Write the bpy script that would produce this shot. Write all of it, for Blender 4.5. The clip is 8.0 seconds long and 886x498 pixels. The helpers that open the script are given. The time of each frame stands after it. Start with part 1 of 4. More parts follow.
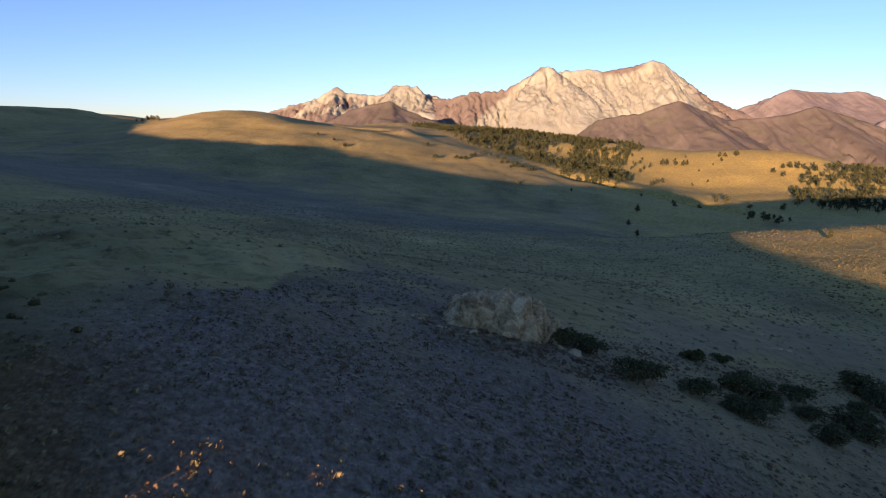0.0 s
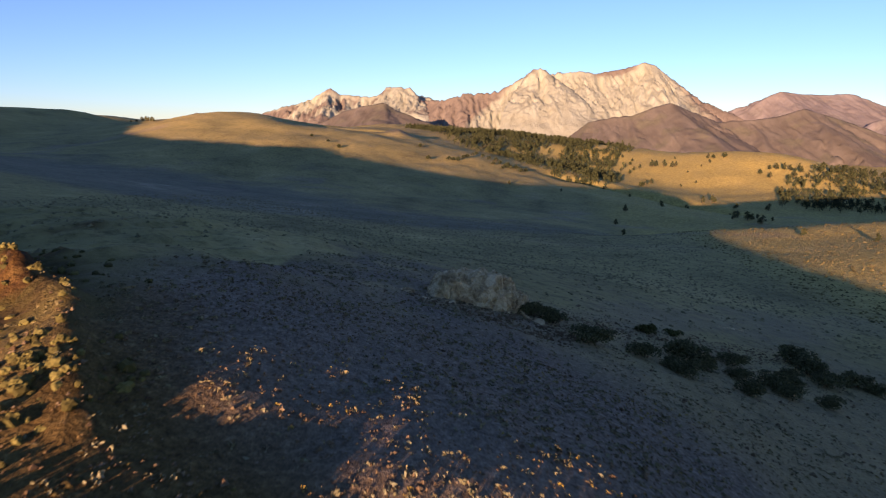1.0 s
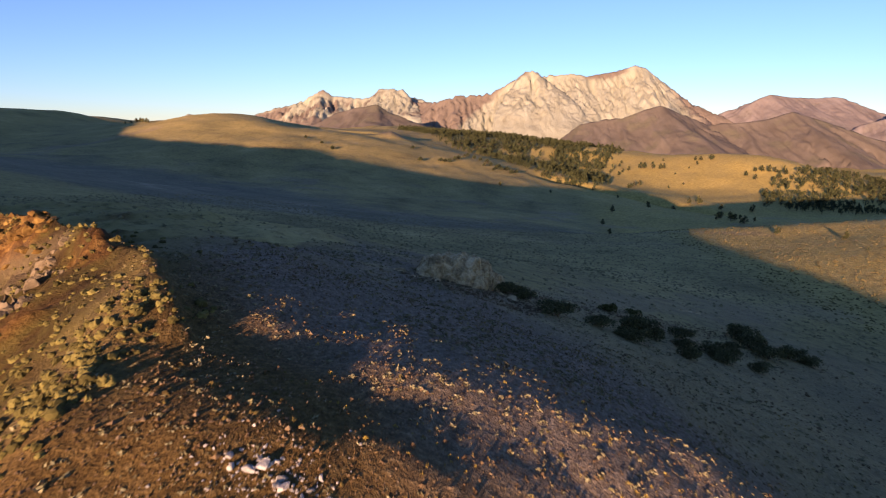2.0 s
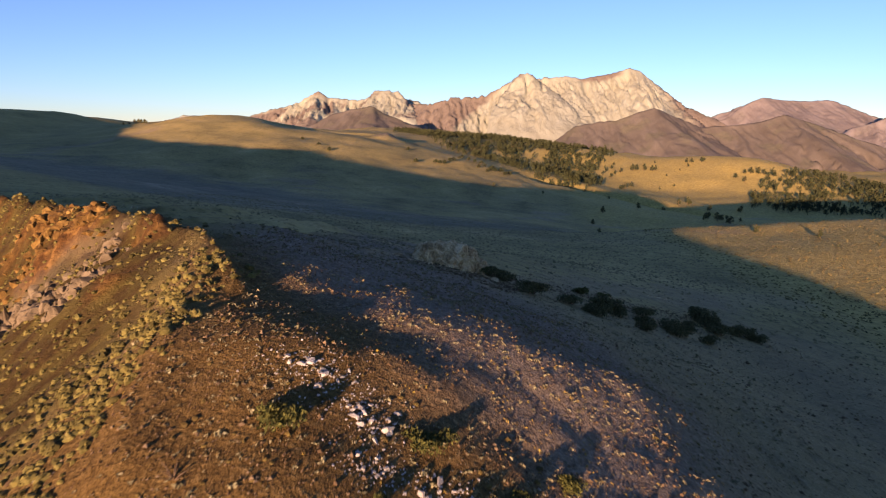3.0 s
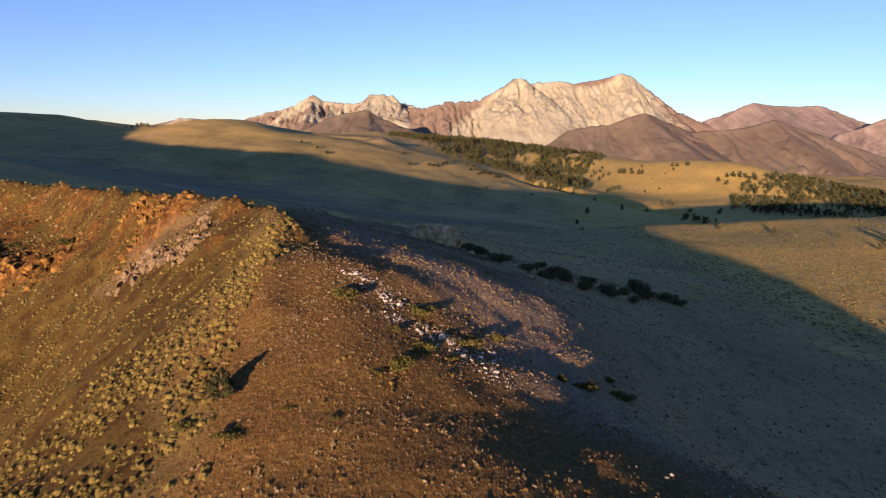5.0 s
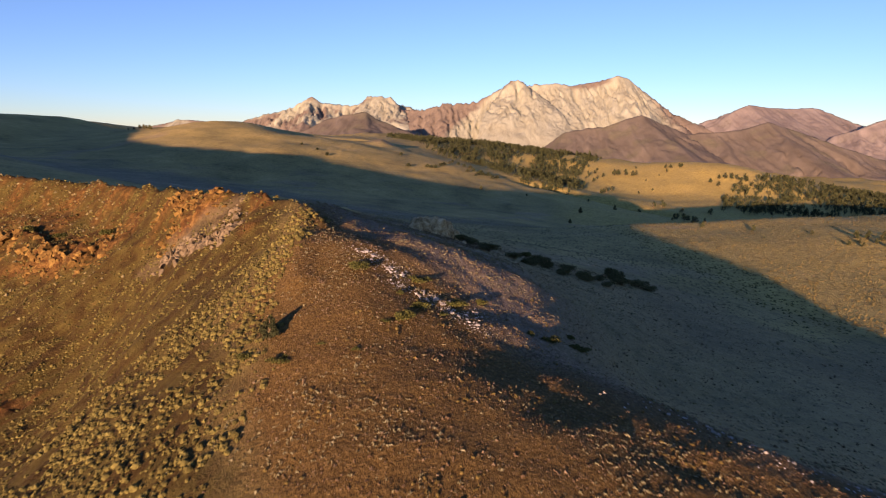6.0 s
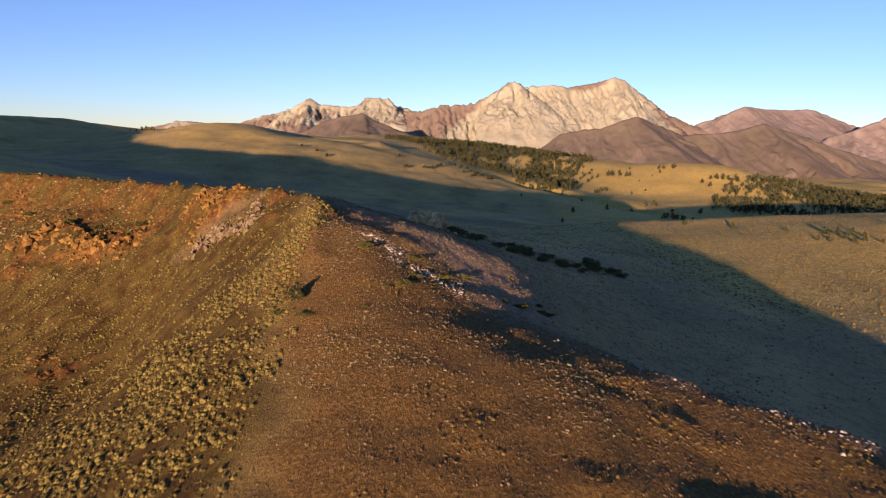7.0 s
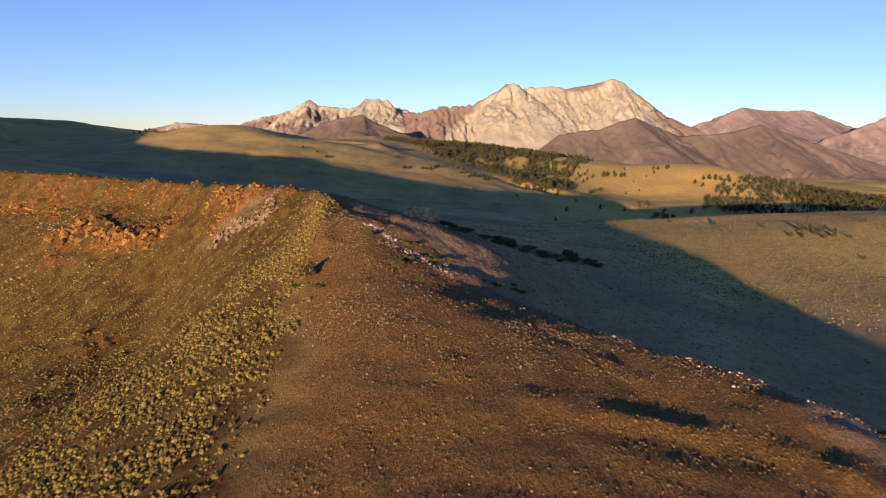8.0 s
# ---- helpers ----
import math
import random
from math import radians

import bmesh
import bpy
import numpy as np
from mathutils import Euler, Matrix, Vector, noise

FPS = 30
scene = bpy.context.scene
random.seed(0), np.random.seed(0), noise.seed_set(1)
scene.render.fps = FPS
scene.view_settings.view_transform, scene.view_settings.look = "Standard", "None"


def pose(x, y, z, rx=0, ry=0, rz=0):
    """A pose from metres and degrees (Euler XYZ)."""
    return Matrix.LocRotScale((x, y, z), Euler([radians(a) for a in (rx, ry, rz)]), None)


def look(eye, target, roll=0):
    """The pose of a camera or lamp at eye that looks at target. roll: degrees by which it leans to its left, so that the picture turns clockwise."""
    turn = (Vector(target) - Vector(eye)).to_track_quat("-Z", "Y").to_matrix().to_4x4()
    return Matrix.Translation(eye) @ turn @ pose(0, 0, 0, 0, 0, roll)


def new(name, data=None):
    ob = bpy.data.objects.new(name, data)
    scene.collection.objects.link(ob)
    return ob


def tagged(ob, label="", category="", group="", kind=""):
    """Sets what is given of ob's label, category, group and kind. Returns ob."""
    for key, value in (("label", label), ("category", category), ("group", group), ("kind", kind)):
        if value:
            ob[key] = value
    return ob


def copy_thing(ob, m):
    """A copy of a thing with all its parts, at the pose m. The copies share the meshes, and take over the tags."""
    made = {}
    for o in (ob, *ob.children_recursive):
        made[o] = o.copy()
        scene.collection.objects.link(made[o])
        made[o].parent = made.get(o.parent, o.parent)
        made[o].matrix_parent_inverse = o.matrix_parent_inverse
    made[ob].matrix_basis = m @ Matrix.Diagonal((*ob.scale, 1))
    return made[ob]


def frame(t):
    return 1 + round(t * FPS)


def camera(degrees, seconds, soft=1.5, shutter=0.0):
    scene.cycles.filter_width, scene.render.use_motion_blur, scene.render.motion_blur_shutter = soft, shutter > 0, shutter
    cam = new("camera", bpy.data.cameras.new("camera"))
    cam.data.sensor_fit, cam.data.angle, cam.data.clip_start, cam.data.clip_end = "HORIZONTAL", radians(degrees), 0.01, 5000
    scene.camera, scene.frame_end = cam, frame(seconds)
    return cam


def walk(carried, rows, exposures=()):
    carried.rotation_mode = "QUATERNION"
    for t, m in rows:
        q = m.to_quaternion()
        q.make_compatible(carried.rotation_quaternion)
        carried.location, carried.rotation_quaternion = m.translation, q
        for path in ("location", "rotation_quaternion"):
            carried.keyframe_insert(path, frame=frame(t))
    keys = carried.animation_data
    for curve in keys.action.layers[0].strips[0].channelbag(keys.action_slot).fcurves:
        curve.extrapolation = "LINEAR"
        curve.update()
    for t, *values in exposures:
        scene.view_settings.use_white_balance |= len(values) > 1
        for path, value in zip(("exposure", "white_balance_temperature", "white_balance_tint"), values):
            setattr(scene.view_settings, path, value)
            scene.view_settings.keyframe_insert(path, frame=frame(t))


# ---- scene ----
# ---- camera and its flight ----
cam = camera(72.0, 8.0, soft=1.2, shutter=0.4)
PATH = [
    # seconds, x, y, z, pitch, roll, yaw
    (0.0, 0.000, 0.000, 40.000, -12.000, -0.347, 0.000),
    (0.5, 0.459, -4.128, 40.084, -11.946, -0.295, -0.253),
    (1.0, 0.831, -8.590, 40.241, -11.877, -0.247, -0.635),
    (1.5, 1.130, -13.430, 40.433, -11.790, -0.176, -1.025),
    (3.0, 1.462, -28.883, 41.141, -11.575, 0.082, -1.808),
    (3.5, 1.453, -34.793, 41.428, -11.478, 0.143, -1.979),
    (4.0, 1.468, -40.907, 41.746, -11.390, 0.204, -2.110),
    (4.5, 1.438, -47.362, 42.070, -11.318, 0.253, -2.254),
    (6.0, 1.256, -67.697, 42.965, -11.099, 0.358, -2.587),
    (6.5, 1.324, -75.154, 43.223, -11.039, 0.370, -2.702),
    (7.0, 1.517, -82.724, 43.507, -10.988, 0.357, -2.788),
    (7.5, 1.909, -90.350, 43.883, -10.927, 0.328, -2.860),
    (8.0, 2.442, -98.000, 44.233, -10.884, 0.293, -2.860),
]
walk(cam, [(t, pose(x, y, z, 90 + pitch, 0, yaw) @ pose(0, 0, 0, 0, 0, roll)) for t, x, y, z, pitch, roll, yaw in PATH],
     exposures=[(0.0, 1.76, 7350, 43), (8.0, 1.58, 7350, 43)])

# ---- world and sun: low sun behind the camera and to its left ----
SUN_HEIGHT = 5.5
SUN_TURN = 202.0
sky_world = bpy.data.worlds.new("sky")
scene.world = sky_world
sky_world.use_nodes = True
sky_nodes = sky_world.node_tree.nodes
sky_tex = sky_nodes.new("ShaderNodeTexSky")
sky_tex.sky_type = "NISHITA"
sky_tex.sun_disc = False
sky_tex.sun_elevation = radians(SUN_HEIGHT)
sky_tex.sun_rotation = radians(SUN_TURN)
sky_tex.altitude = 2500
sky_tex.air_density = 1.0
sky_tex.dust_density = 0.0
sky_tex.ozone_density = 3.7
sky_nodes["Background"].inputs["Strength"].default_value = 0.093
sky_world.node_tree.links.new(sky_tex.outputs["Color"], sky_nodes["Background"].inputs["Color"])

sun_data = bpy.data.lights.new("sun", "SUN")
sun_data.energy = 4.25
sun_data.color = (1.0, 0.74, 0.47)
sun_data.angle = radians(0.5)
sun = new("sun", sun_data)
to_sun = Vector((math.sin(radians(SUN_TURN)) * math.cos(radians(SUN_HEIGHT)),
                 math.cos(radians(SUN_TURN)) * math.cos(radians(SUN_HEIGHT)), math.sin(radians(SUN_HEIGHT))))
sun.matrix_world = look((-200, -400, 120), Vector((-200, -400, 120)) - to_sun)
# ---- materials ----
def mat_base(name, rough=0.9):
    m = bpy.data.materials.new(name)
    m.use_nodes = True
    bsdf = m.node_tree.nodes["Principled BSDF"]
    bsdf.inputs["Roughness"].default_value = rough
    bsdf.inputs["Specular IOR Level"].default_value = 0.15
    return m, m.node_tree.nodes, m.node_tree.links, bsdf


def place_coords(nodes):
    return nodes.new("ShaderNodeNewGeometry").outputs["Position"]


def grain(nodes, links, coords, scale, detail=5.0, rough=0.6, distort=0.0):
    n = nodes.new("ShaderNodeTexNoise")
    n.inputs["Scale"].default_value = scale
    n.inputs["Detail"].default_value = detail
    n.inputs["Roughness"].default_value = rough
    n.inputs["Distortion"].default_value = distort
    links.new(coords, n.inputs["Vector"])
    return n.outputs["Fac"]


def ramp(nodes, links, fac, stops):
    r = nodes.new("ShaderNodeValToRGB")
    while len(r.color_ramp.elements) < len(stops):
        r.color_ramp.elements.new(0.5)
    for e, (pos, col) in zip(r.color_ramp.elements, stops):
        e.position = pos
        e.color = (*col, 1) if len(col) == 3 else col
    links.new(fac, r.inputs["Fac"])
    return r.outputs["Color"]


def gray(v):
    return (v, v, v)


def blend(nodes, links, fac, a, b, mode="MIX"):
    n = nodes.new("ShaderNodeMix")
    n.data_type = "RGBA"
    n.blend_type = mode
    for sock, value in ((n.inputs[0], fac), (n.inputs[6], a), (n.inputs[7], b)):
        if isinstance(value, (int, float)):
            sock.default_value = value
        elif isinstance(value, tuple):
            sock.default_value = (*value, 1)
        else:
            links.new(value, sock)
    return n.outputs[2]


def relief(nodes, links, height, bsdf, distance, strength=1.0, before=None):
    b = nodes.new("ShaderNodeBump")
    b.inputs["Distance"].default_value = distance
    b.inputs["Strength"].default_value = strength
    links.new(height, b.inputs["Height"])
    if before is not None:
        links.new(before, b.inputs["Normal"])
    links.new(b.outputs["Normal"], bsdf.inputs["Normal"])
    return b.outputs["Normal"]


def attr(nodes, name):
    a = nodes.new("ShaderNodeAttribute")
    a.attribute_name = name
    return a.outputs["Fac"]


def make_ground_mat():
    m, nodes, links, bsdf = mat_base("dry_mountain_ground", 0.95)
    co = place_coords(nodes)
    fine = grain(nodes, links, co, 2.6, 4, 0.7)
    mid = grain(nodes, links, co, 0.35, 5, 0.6)
    broad = grain(nodes, links, co, 0.03, 6, 0.62)
    # valley grass and low brush
    valley = ramp(nodes, links, broad, [(0.30, (0.195, 0.16, 0.064)), (0.45, (0.30, 0.248, 0.093)), (0.55, (0.36, 0.29, 0.105)), (0.7, (0.48, 0.372, 0.148))])
    # darker, greyer tone laid over the valley hollow
    hollow_tone = ramp(nodes, links, grain(nodes, links, co, 0.014, 7, 0.66, 1.2), [(0.32, (0.135, 0.122, 0.074)), (0.5, (0.21, 0.188, 0.11)), (0.62, (0.26, 0.23, 0.132)), (0.74, (0.42, 0.355, 0.24))])
    valley = blend(nodes, links, attr(nodes, "hollow"), valley, hollow_tone)
    brushy = ramp(nodes, links, grain(nodes, links, co, 0.55, 5, 0.72), [(0.34, gray(0.45)), (0.5, gray(0.88)), (0.66, gray(1.0))])
    gold = ramp(nodes, links, mid, [(0.3, (0.36, 0.265, 0.068)), (0.5, (0.50, 0.375, 0.102)), (0.7, (0.60, 0.46, 0.142))])
    col = blend(nodes, links, attr(nodes, "gold"), valley, gold)
    col = blend(nodes, links, 0.9, col, brushy, "MULTIPLY")
    speck = ramp(nodes, links, grain(nodes, links, co, 7.0, 3, 0.75), [(0.32, gray(0.35)), (0.5, gray(0.8)), (0.66, gray(1.0))])
    gravel = ramp(nodes, links, fine, [(0.28, (0.07, 0.0415, 0.0125)), (0.48, (0.13, 0.079, 0.0225)), (0.62, (0.187, 0.119, 0.037)), (0.78, (0.37, 0.265, 0.112))])
    # gravel recoloured grey for the crown's back, which lies in shade
    dark = ramp(nodes, links, fine, [(0.28, (0.125, 0.094, 0.06)), (0.5, (0.225, 0.176, 0.12)), (0.66, (0.32, 0.258, 0.18)), (0.8, (0.47, 0.40, 0.30))])
    gravel = blend(nodes, links, attr(nodes, "grey"), gravel, dark)
    gravel = blend(nodes, links, 0.85, gravel, speck, "MULTIPLY")
    col = blend(nodes, links, attr(nodes, "gravel"), col, gravel)
    tilt = nodes.new("ShaderNodeMapping")
    tilt.vector_type = "TEXTURE"
    tilt.inputs["Rotation"].default_value = (0, 0, radians(50))
    tilt.inputs["Scale"].default_value = (7.0, 1.0, 1.0)
    links.new(co, tilt.inputs["Vector"])
    streaks = grain(nodes, links, tilt.outputs["Vector"], 0.5, 6, 0.72)
    sage = ramp(nodes, links, streaks, [(0.32, (0.024, 0.0142, 0.004)), (0.44, (0.052, 0.0315, 0.008)), (0.54, (0.066, 0.049, 0.0115)), (0.64, (0.088, 0.067, 0.0168)), (0.74, (0.135, 0.083, 0.024))])
    col = blend(nodes, links, attr(nodes, "sage"), col, sage)
    rust = ramp(nodes, links, grain(nodes, links, co, 0.9, 6, 0.7), [(0.34, (0.032, 0.0145, 0.005)), (0.5, (0.096, 0.044, 0.0115)), (0.66, (0.225, 0.122, 0.033))])
    col = blend(nodes, links, attr(nodes, "rust"), col, rust)
    pale = ramp(nodes, links, mid, [(0.3, (0.17, 0.126, 0.0798)), (0.7, (0.33, 0.265, 0.175))])
    col = blend(nodes, links, attr(nodes, "pale"), col, pale)
    links.new(col, bsdf.inputs["Base Color"])
    n1 = relief(nodes, links, mid, bsdf, 0.4, 0.7)
    n2 = relief(nodes, links, fine, bsdf, 0.2, 1.0, before=n1)
    relief(nodes, links, grain(nodes, links, co, 9.0, 3, 0.7), bsdf, 0.06, 1.0, before=n2)
    return m


def make_rock_mat(name, stops, scale, bump, rough=0.9):
    m, nodes, links, bsdf = mat_base(name, rough)
    co = place_coords(nodes)
    a = grain(nodes, links, co, scale, 8, 0.65, 0.6)
    b = grain(nodes, links, co, scale * 7, 5, 0.65)
    col = ramp(nodes, links, a, stops)
    col = blend(nodes, links, 0.35, col, ramp(nodes, links, b, [(0.3, gray(0.35)), (0.7, gray(1.0))]), "MULTIPLY")
    links.new(col, bsdf.inputs["Base Color"])
    n1 = relief(nodes, links, a, bsdf, bump, 0.8)
    relief(nodes, links, b, bsdf, bump * 0.25, 0.8, before=n1)
    return m


def make_mountain_mat(name, rock, scree, scale):
    """rock: stops of the bare rock; scree: stops of the loose slopes, mixed by the mesh's own scree mask."""
    m, nodes, links, bsdf = mat_base(name, 0.95)
    co = place_coords(nodes)
    sep = nodes.new("ShaderNodeMapping")
    sep.inputs["Scale"].default_value = (1, 0.465, 0.167)
    links.new(co, sep.inputs["Vector"])
    a = grain(nodes, links, sep.outputs["Vector"], scale, 9, 0.66, 0.2)
    b = grain(nodes, links, co, scale * 5, 6, 0.68)
    c1 = ramp(nodes, links, a, rock)
    c2 = ramp(nodes, links, b, scree)
    col = blend(nodes, links, attr(nodes, "scree"), c1, c2)
    col = blend(nodes, links, 0.25, col, ramp(nodes, links, attr(nodes, "streak"), [(0.16, (0.42, 0.38, 0.35)), (0.34, (0.9, 0.88, 0.86)), (0.6, (1.0, 1.0, 1.0))]), "MULTIPLY")
    links.new(col, bsdf.inputs["Base Color"])
    n1 = relief(nodes, links, a, bsdf, 6, 0.5)
    relief(nodes, links, b, bsdf, 3.0, 0.6, before=n1)
    return m


def make_leaf_mat(name, dark, light, rough=0.85):
    m, nodes, links, bsdf = mat_base(name, rough)
    geo = nodes.new("ShaderNodeNewGeometry")
    co = geo.outputs["Position"]
    island = ramp(nodes, links, geo.outputs["Random Per Island"], [(0.0, dark), (1.0, light)])
    n = grain(nodes, links, co, 9.0, 3, 0.6)
    col = blend(nodes, links, 0.5, island, ramp(nodes, links, n, [(0.3, gray(0.55)), (0.7, gray(1.0))]), "MULTIPLY")
    links.new(col, bsdf.inputs["Base Color"])
    return m


MAT_GROUND = make_ground_mat()
MAT_LIMESTONE = make_mountain_mat("pale_limestone", [(0.28, (0.20, 0.195, 0.135)), (0.42, (0.272, 0.28, 0.204)), (0.6, (0.302, 0.317, 0.24)), (0.75, (0.325, 0.345, 0.268))],
                                  [(0.3, (0.13, 0.107, 0.082)), (0.7, (0.188, 0.158, 0.124))], 0.02)
MAT_BROWN = make_mountain_mat("brown_scree", [(0.3, (0.098, 0.084, 0.065)), (0.5, (0.125, 0.108, 0.084)), (0.7, (0.165, 0.144, 0.113))],
                              [(0.3, (0.10, 0.092, 0.064)), (0.7, (0.145, 0.131, 0.09))], 0.012)
# pale, low-contrast base colours also take in the haze of distance
MAT_RED = make_mountain_mat("reddish_scree", [(0.3, (0.16, 0.138, 0.122)), (0.5, (0.20, 0.175, 0.157)), (0.7, (0.25, 0.224, 0.2))],
                            [(0.3, (0.16, 0.14, 0.12)), (0.7, (0.235, 0.212, 0.18))], 0.008)
MAT_GREY_ROCK = make_rock_mat("grey_brown_rock", [(0.3, (0.075, 0.056, 0.031)), (0.5, (0.15, 0.116, 0.068)), (0.7, (0.23, 0.185, 0.115))], 0.8, 0.25)
MAT_RUST_ROCK = make_rock_mat("rusty_orange_rock", [(0.3, (0.052, 0.026, 0.0075)), (0.48, (0.14, 0.078, 0.02)), (0.7, (0.29, 0.182, 0.05))], 0.7, 0.25)
MAT_WHITE_ROCK = make_rock_mat("whitish_quartz_rock", [(0.3, (0.22, 0.20, 0.165)), (0.5, (0.36, 0.34, 0.295)), (0.7, (0.50, 0.48, 0.435))], 1.5, 0.08)
MAT_TAN_ROCK = make_rock_mat("lichened_tan_rock", [(0.3, (0.13, 0.08, 0.037)), (0.47, (0.42, 0.29, 0.14)), (0.66, (0.70, 0.54, 0.30))], 1.0, 0.3)
MAT_PEBBLE = make_rock_mat("mixed_stones", [(0.35, (0.085, 0.05, 0.024)), (0.5, (0.15, 0.098, 0.05)), (0.68, (0.27, 0.20, 0.118))], 0.6, 0.02)
MAT_SAGE = make_leaf_mat("sage_leaves", (0.052, 0.044, 0.0115), (0.172, 0.146, 0.041))
MAT_OLIVE = make_leaf_mat("olive_brush_leaves", (0.06, 0.042, 0.0125), (0.15, 0.108, 0.03))
MAT_YELLOW = make_leaf_mat("yellow_bloom", (0.2, 0.13, 0.0266), (0.4, 0.288, 0.0532))
MAT_GREYTUFT = make_leaf_mat("grey_green_cushion", (0.12, 0.108, 0.052), (0.27, 0.245, 0.135))
MAT_DRYGRASS = make_leaf_mat("dry_grass", (0.10, 0.06, 0.021), (0.20, 0.132, 0.048))
MAT_GOLDBRUSH = make_leaf_mat("golden_brush_leaves", (0.075, 0.058, 0.018), (0.20, 0.15, 0.043))
MAT_BRUSH = make_leaf_mat("valley_brush", (0.125, 0.108, 0.05), (0.30, 0.245, 0.115))
MAT_JUNIPER = make_leaf_mat("juniper_leaves", (0.05, 0.053, 0.021), (0.135, 0.13, 0.05))
MAT_WOOD = make_leaf_mat("wood_leaves", (0.022, 0.0265, 0.0105), (0.058, 0.066, 0.026))
MAT_SHRUB = make_leaf_mat("shrub_leaves", (0.035, 0.0418, 0.0106), (0.12, 0.121, 0.0304))
MAT_BARK = make_rock_mat("grey_bark", [(0.3, (0.07, 0.0465, 0.0266)), (0.7, (0.2, 0.14, 0.0836))], 4.0, 0.02)
# ---- the lie of the land ----
def hash_turn(ix, iy, seed):
    n = (ix * 374761393 + iy * 668265263 + seed * 1442695041) & 0x7FFFFFFF
    n = ((n ^ (n >> 13)) * 1274126177) & 0x7FFFFFFF
    return ((n ^ (n >> 16)) & 0xFFFF) * (2 * np.pi / 65536)


def bumps(x, y, seed=0):
    """Smooth gradient noise, about -1 to 1, one wave to the unit."""
    x, y = np.asarray(x, float), np.asarray(y, float)
    fx, fy = np.floor(x), np.floor(y)
    ix, iy = fx.astype(np.int64), fy.astype(np.int64)
    u, v = x - fx, y - fy
    su, sv = u * u * u * (u * (u * 6 - 15) + 10), v * v * v * (v * (v * 6 - 15) + 10)
    out = 0
    for dx in (0, 1):
        for dy in (0, 1):
            a = hash_turn(ix + dx, iy + dy, seed)
            g = np.cos(a) * (u - dx) + np.sin(a) * (v - dy)
            out = out + g * (su if dx else 1 - su) * (sv if dy else 1 - sv)
    return out * 1.5


def fractal(x, y, octaves=4, seed=0, gain=0.5):
    total, amp = 0, 1.0
    for k in range(octaves):
        total = total + amp * bumps(x * 2 ** k + 17.3 * k, y * 2 ** k - 9.1 * k, seed + k)
        amp *= gain
    return total


def ribs(x, y, octaves=4, seed=0):
    """Sharp-edged noise, 0 to about 1."""
    total, amp = 0, 0.55
    for k in range(octaves):
        total = total + amp * (1 - np.abs(bumps(x * 2 ** k + 5.7 * k, y * 2 ** k + 3.1 * k, seed + k)))
        amp *= 0.5
    return total


def ease(a, b, v):
    s = np.clip((np.asarray(v, float) - a) / (b - a), 0, 1)
    return s * s * (3 - 2 * s)


# Heights of the land on five square lattices, each finer one laid on the coarser.
# the western rise is mostly out of view, heightened to shade the far hill
COUNTRY = [
    (186, 114, 45, -14, -48, -62, -70, -78, -89, -102),
    (195, 160, 120, 51, -22, -52, -75, -96, -115, -134),
    (201, 193, 187, 130, 7, -47, -85, -116, -141, -164),
    (201, 189, 174, 118, 8, -57, -101, -135, -162, -187),
    (189, 155, 112, 53, -2, -67, -115, -147, -173, -198),
    (159, 114, 67, 21, -15, -64, -112, -146, -172, -197),
    (116, 76, 39, 9, -18, -54, -94, -128, -156, -182),
    (68, 43, 21, 3, -15, -41, -71, -101, -128, -155),
    (20, 11, 4, -2, -11, -27, -48, -71, -95, -120),
    (-28, -20, -12, -8, -8, -14, -25, -41, -61, -83),
]
VALLEY = [
    (-46.8, -58.7, -65.7, -55.5, -15.6, 13.1, 15.9, 15.1, 17.5, 22.2),
    (-29.6, -29.2, -28.1, -24.0, -6.3, 3.1, 4.7, 15.3, 22.4, 27.4),
    (-16.7, -6.4, 1.7, 4.4, 1.9, -6.1, -0.0, 22.0, 26.9, 29.4),
    (-17.2, -4.6, -2.3, -9.4, -12.1, -10.9, 4.5, 22.4, 25.0, 25.9),
    (-28.1, -22.1, -22.2, -25.7, -24.4, -26.6, -20.7, -2.6, 9.0, 15.0),
    (-41.8, -40.6, -37.8, -34.0, -31.3, -30.0, -23.4, -19.2, -11.7, -1.1),
    (-51.9, -47.5, -38.8, -28.5, -27.2, -29.1, -21.0, -24.7, -18.6, -9.7),
    (-52.8, -38.4, -22.3, -15.1, -18.2, -22.0, -19.9, -29.8, -18.7, -5.6),
    (-41.7, -24.0, -2.0, -2.6, -8.6, -16.2, -23.2, -28.8, -14.0, 11.1),
    (-17.7, -8.1, 7.2, 5.1, -0.9, -11.7, -23.0, -21.7, 1.2, 38.7),
]
UPLAND = [
    (-22.3, -10.2, 2.3, 17.2, 20.1, 12.9, 5.3, 1.1, 1.5, 2.2),
    (-28.2, -12.6, -3.0, 8.6, 11.3, 12.6, 10.8, 13.8, 11.9, 1.2),
    (-33.8, -17.6, -10.1, -3.9, 4.9, 15.5, 17.7, 22.4, 16.0, -2.8),
    (-38.5, -27.4, -19.2, -8.3, 8.7, 24.7, 23.2, 10.5, -0.7, -12.1),
    (-42.6, -33.3, -23.1, -8.1, 14.3, 35.6, 29.1, 2.9, -12.7, -22.9),
    (-46.0, -34.3, -21.3, -5.1, 15.6, 32.1, 24.7, 1.4, -16.7, -31.2),
    (-49.2, -33.2, -16.7, 0.1, 14.9, 22.1, 17.0, 2.0, -17.1, -37.0),
]
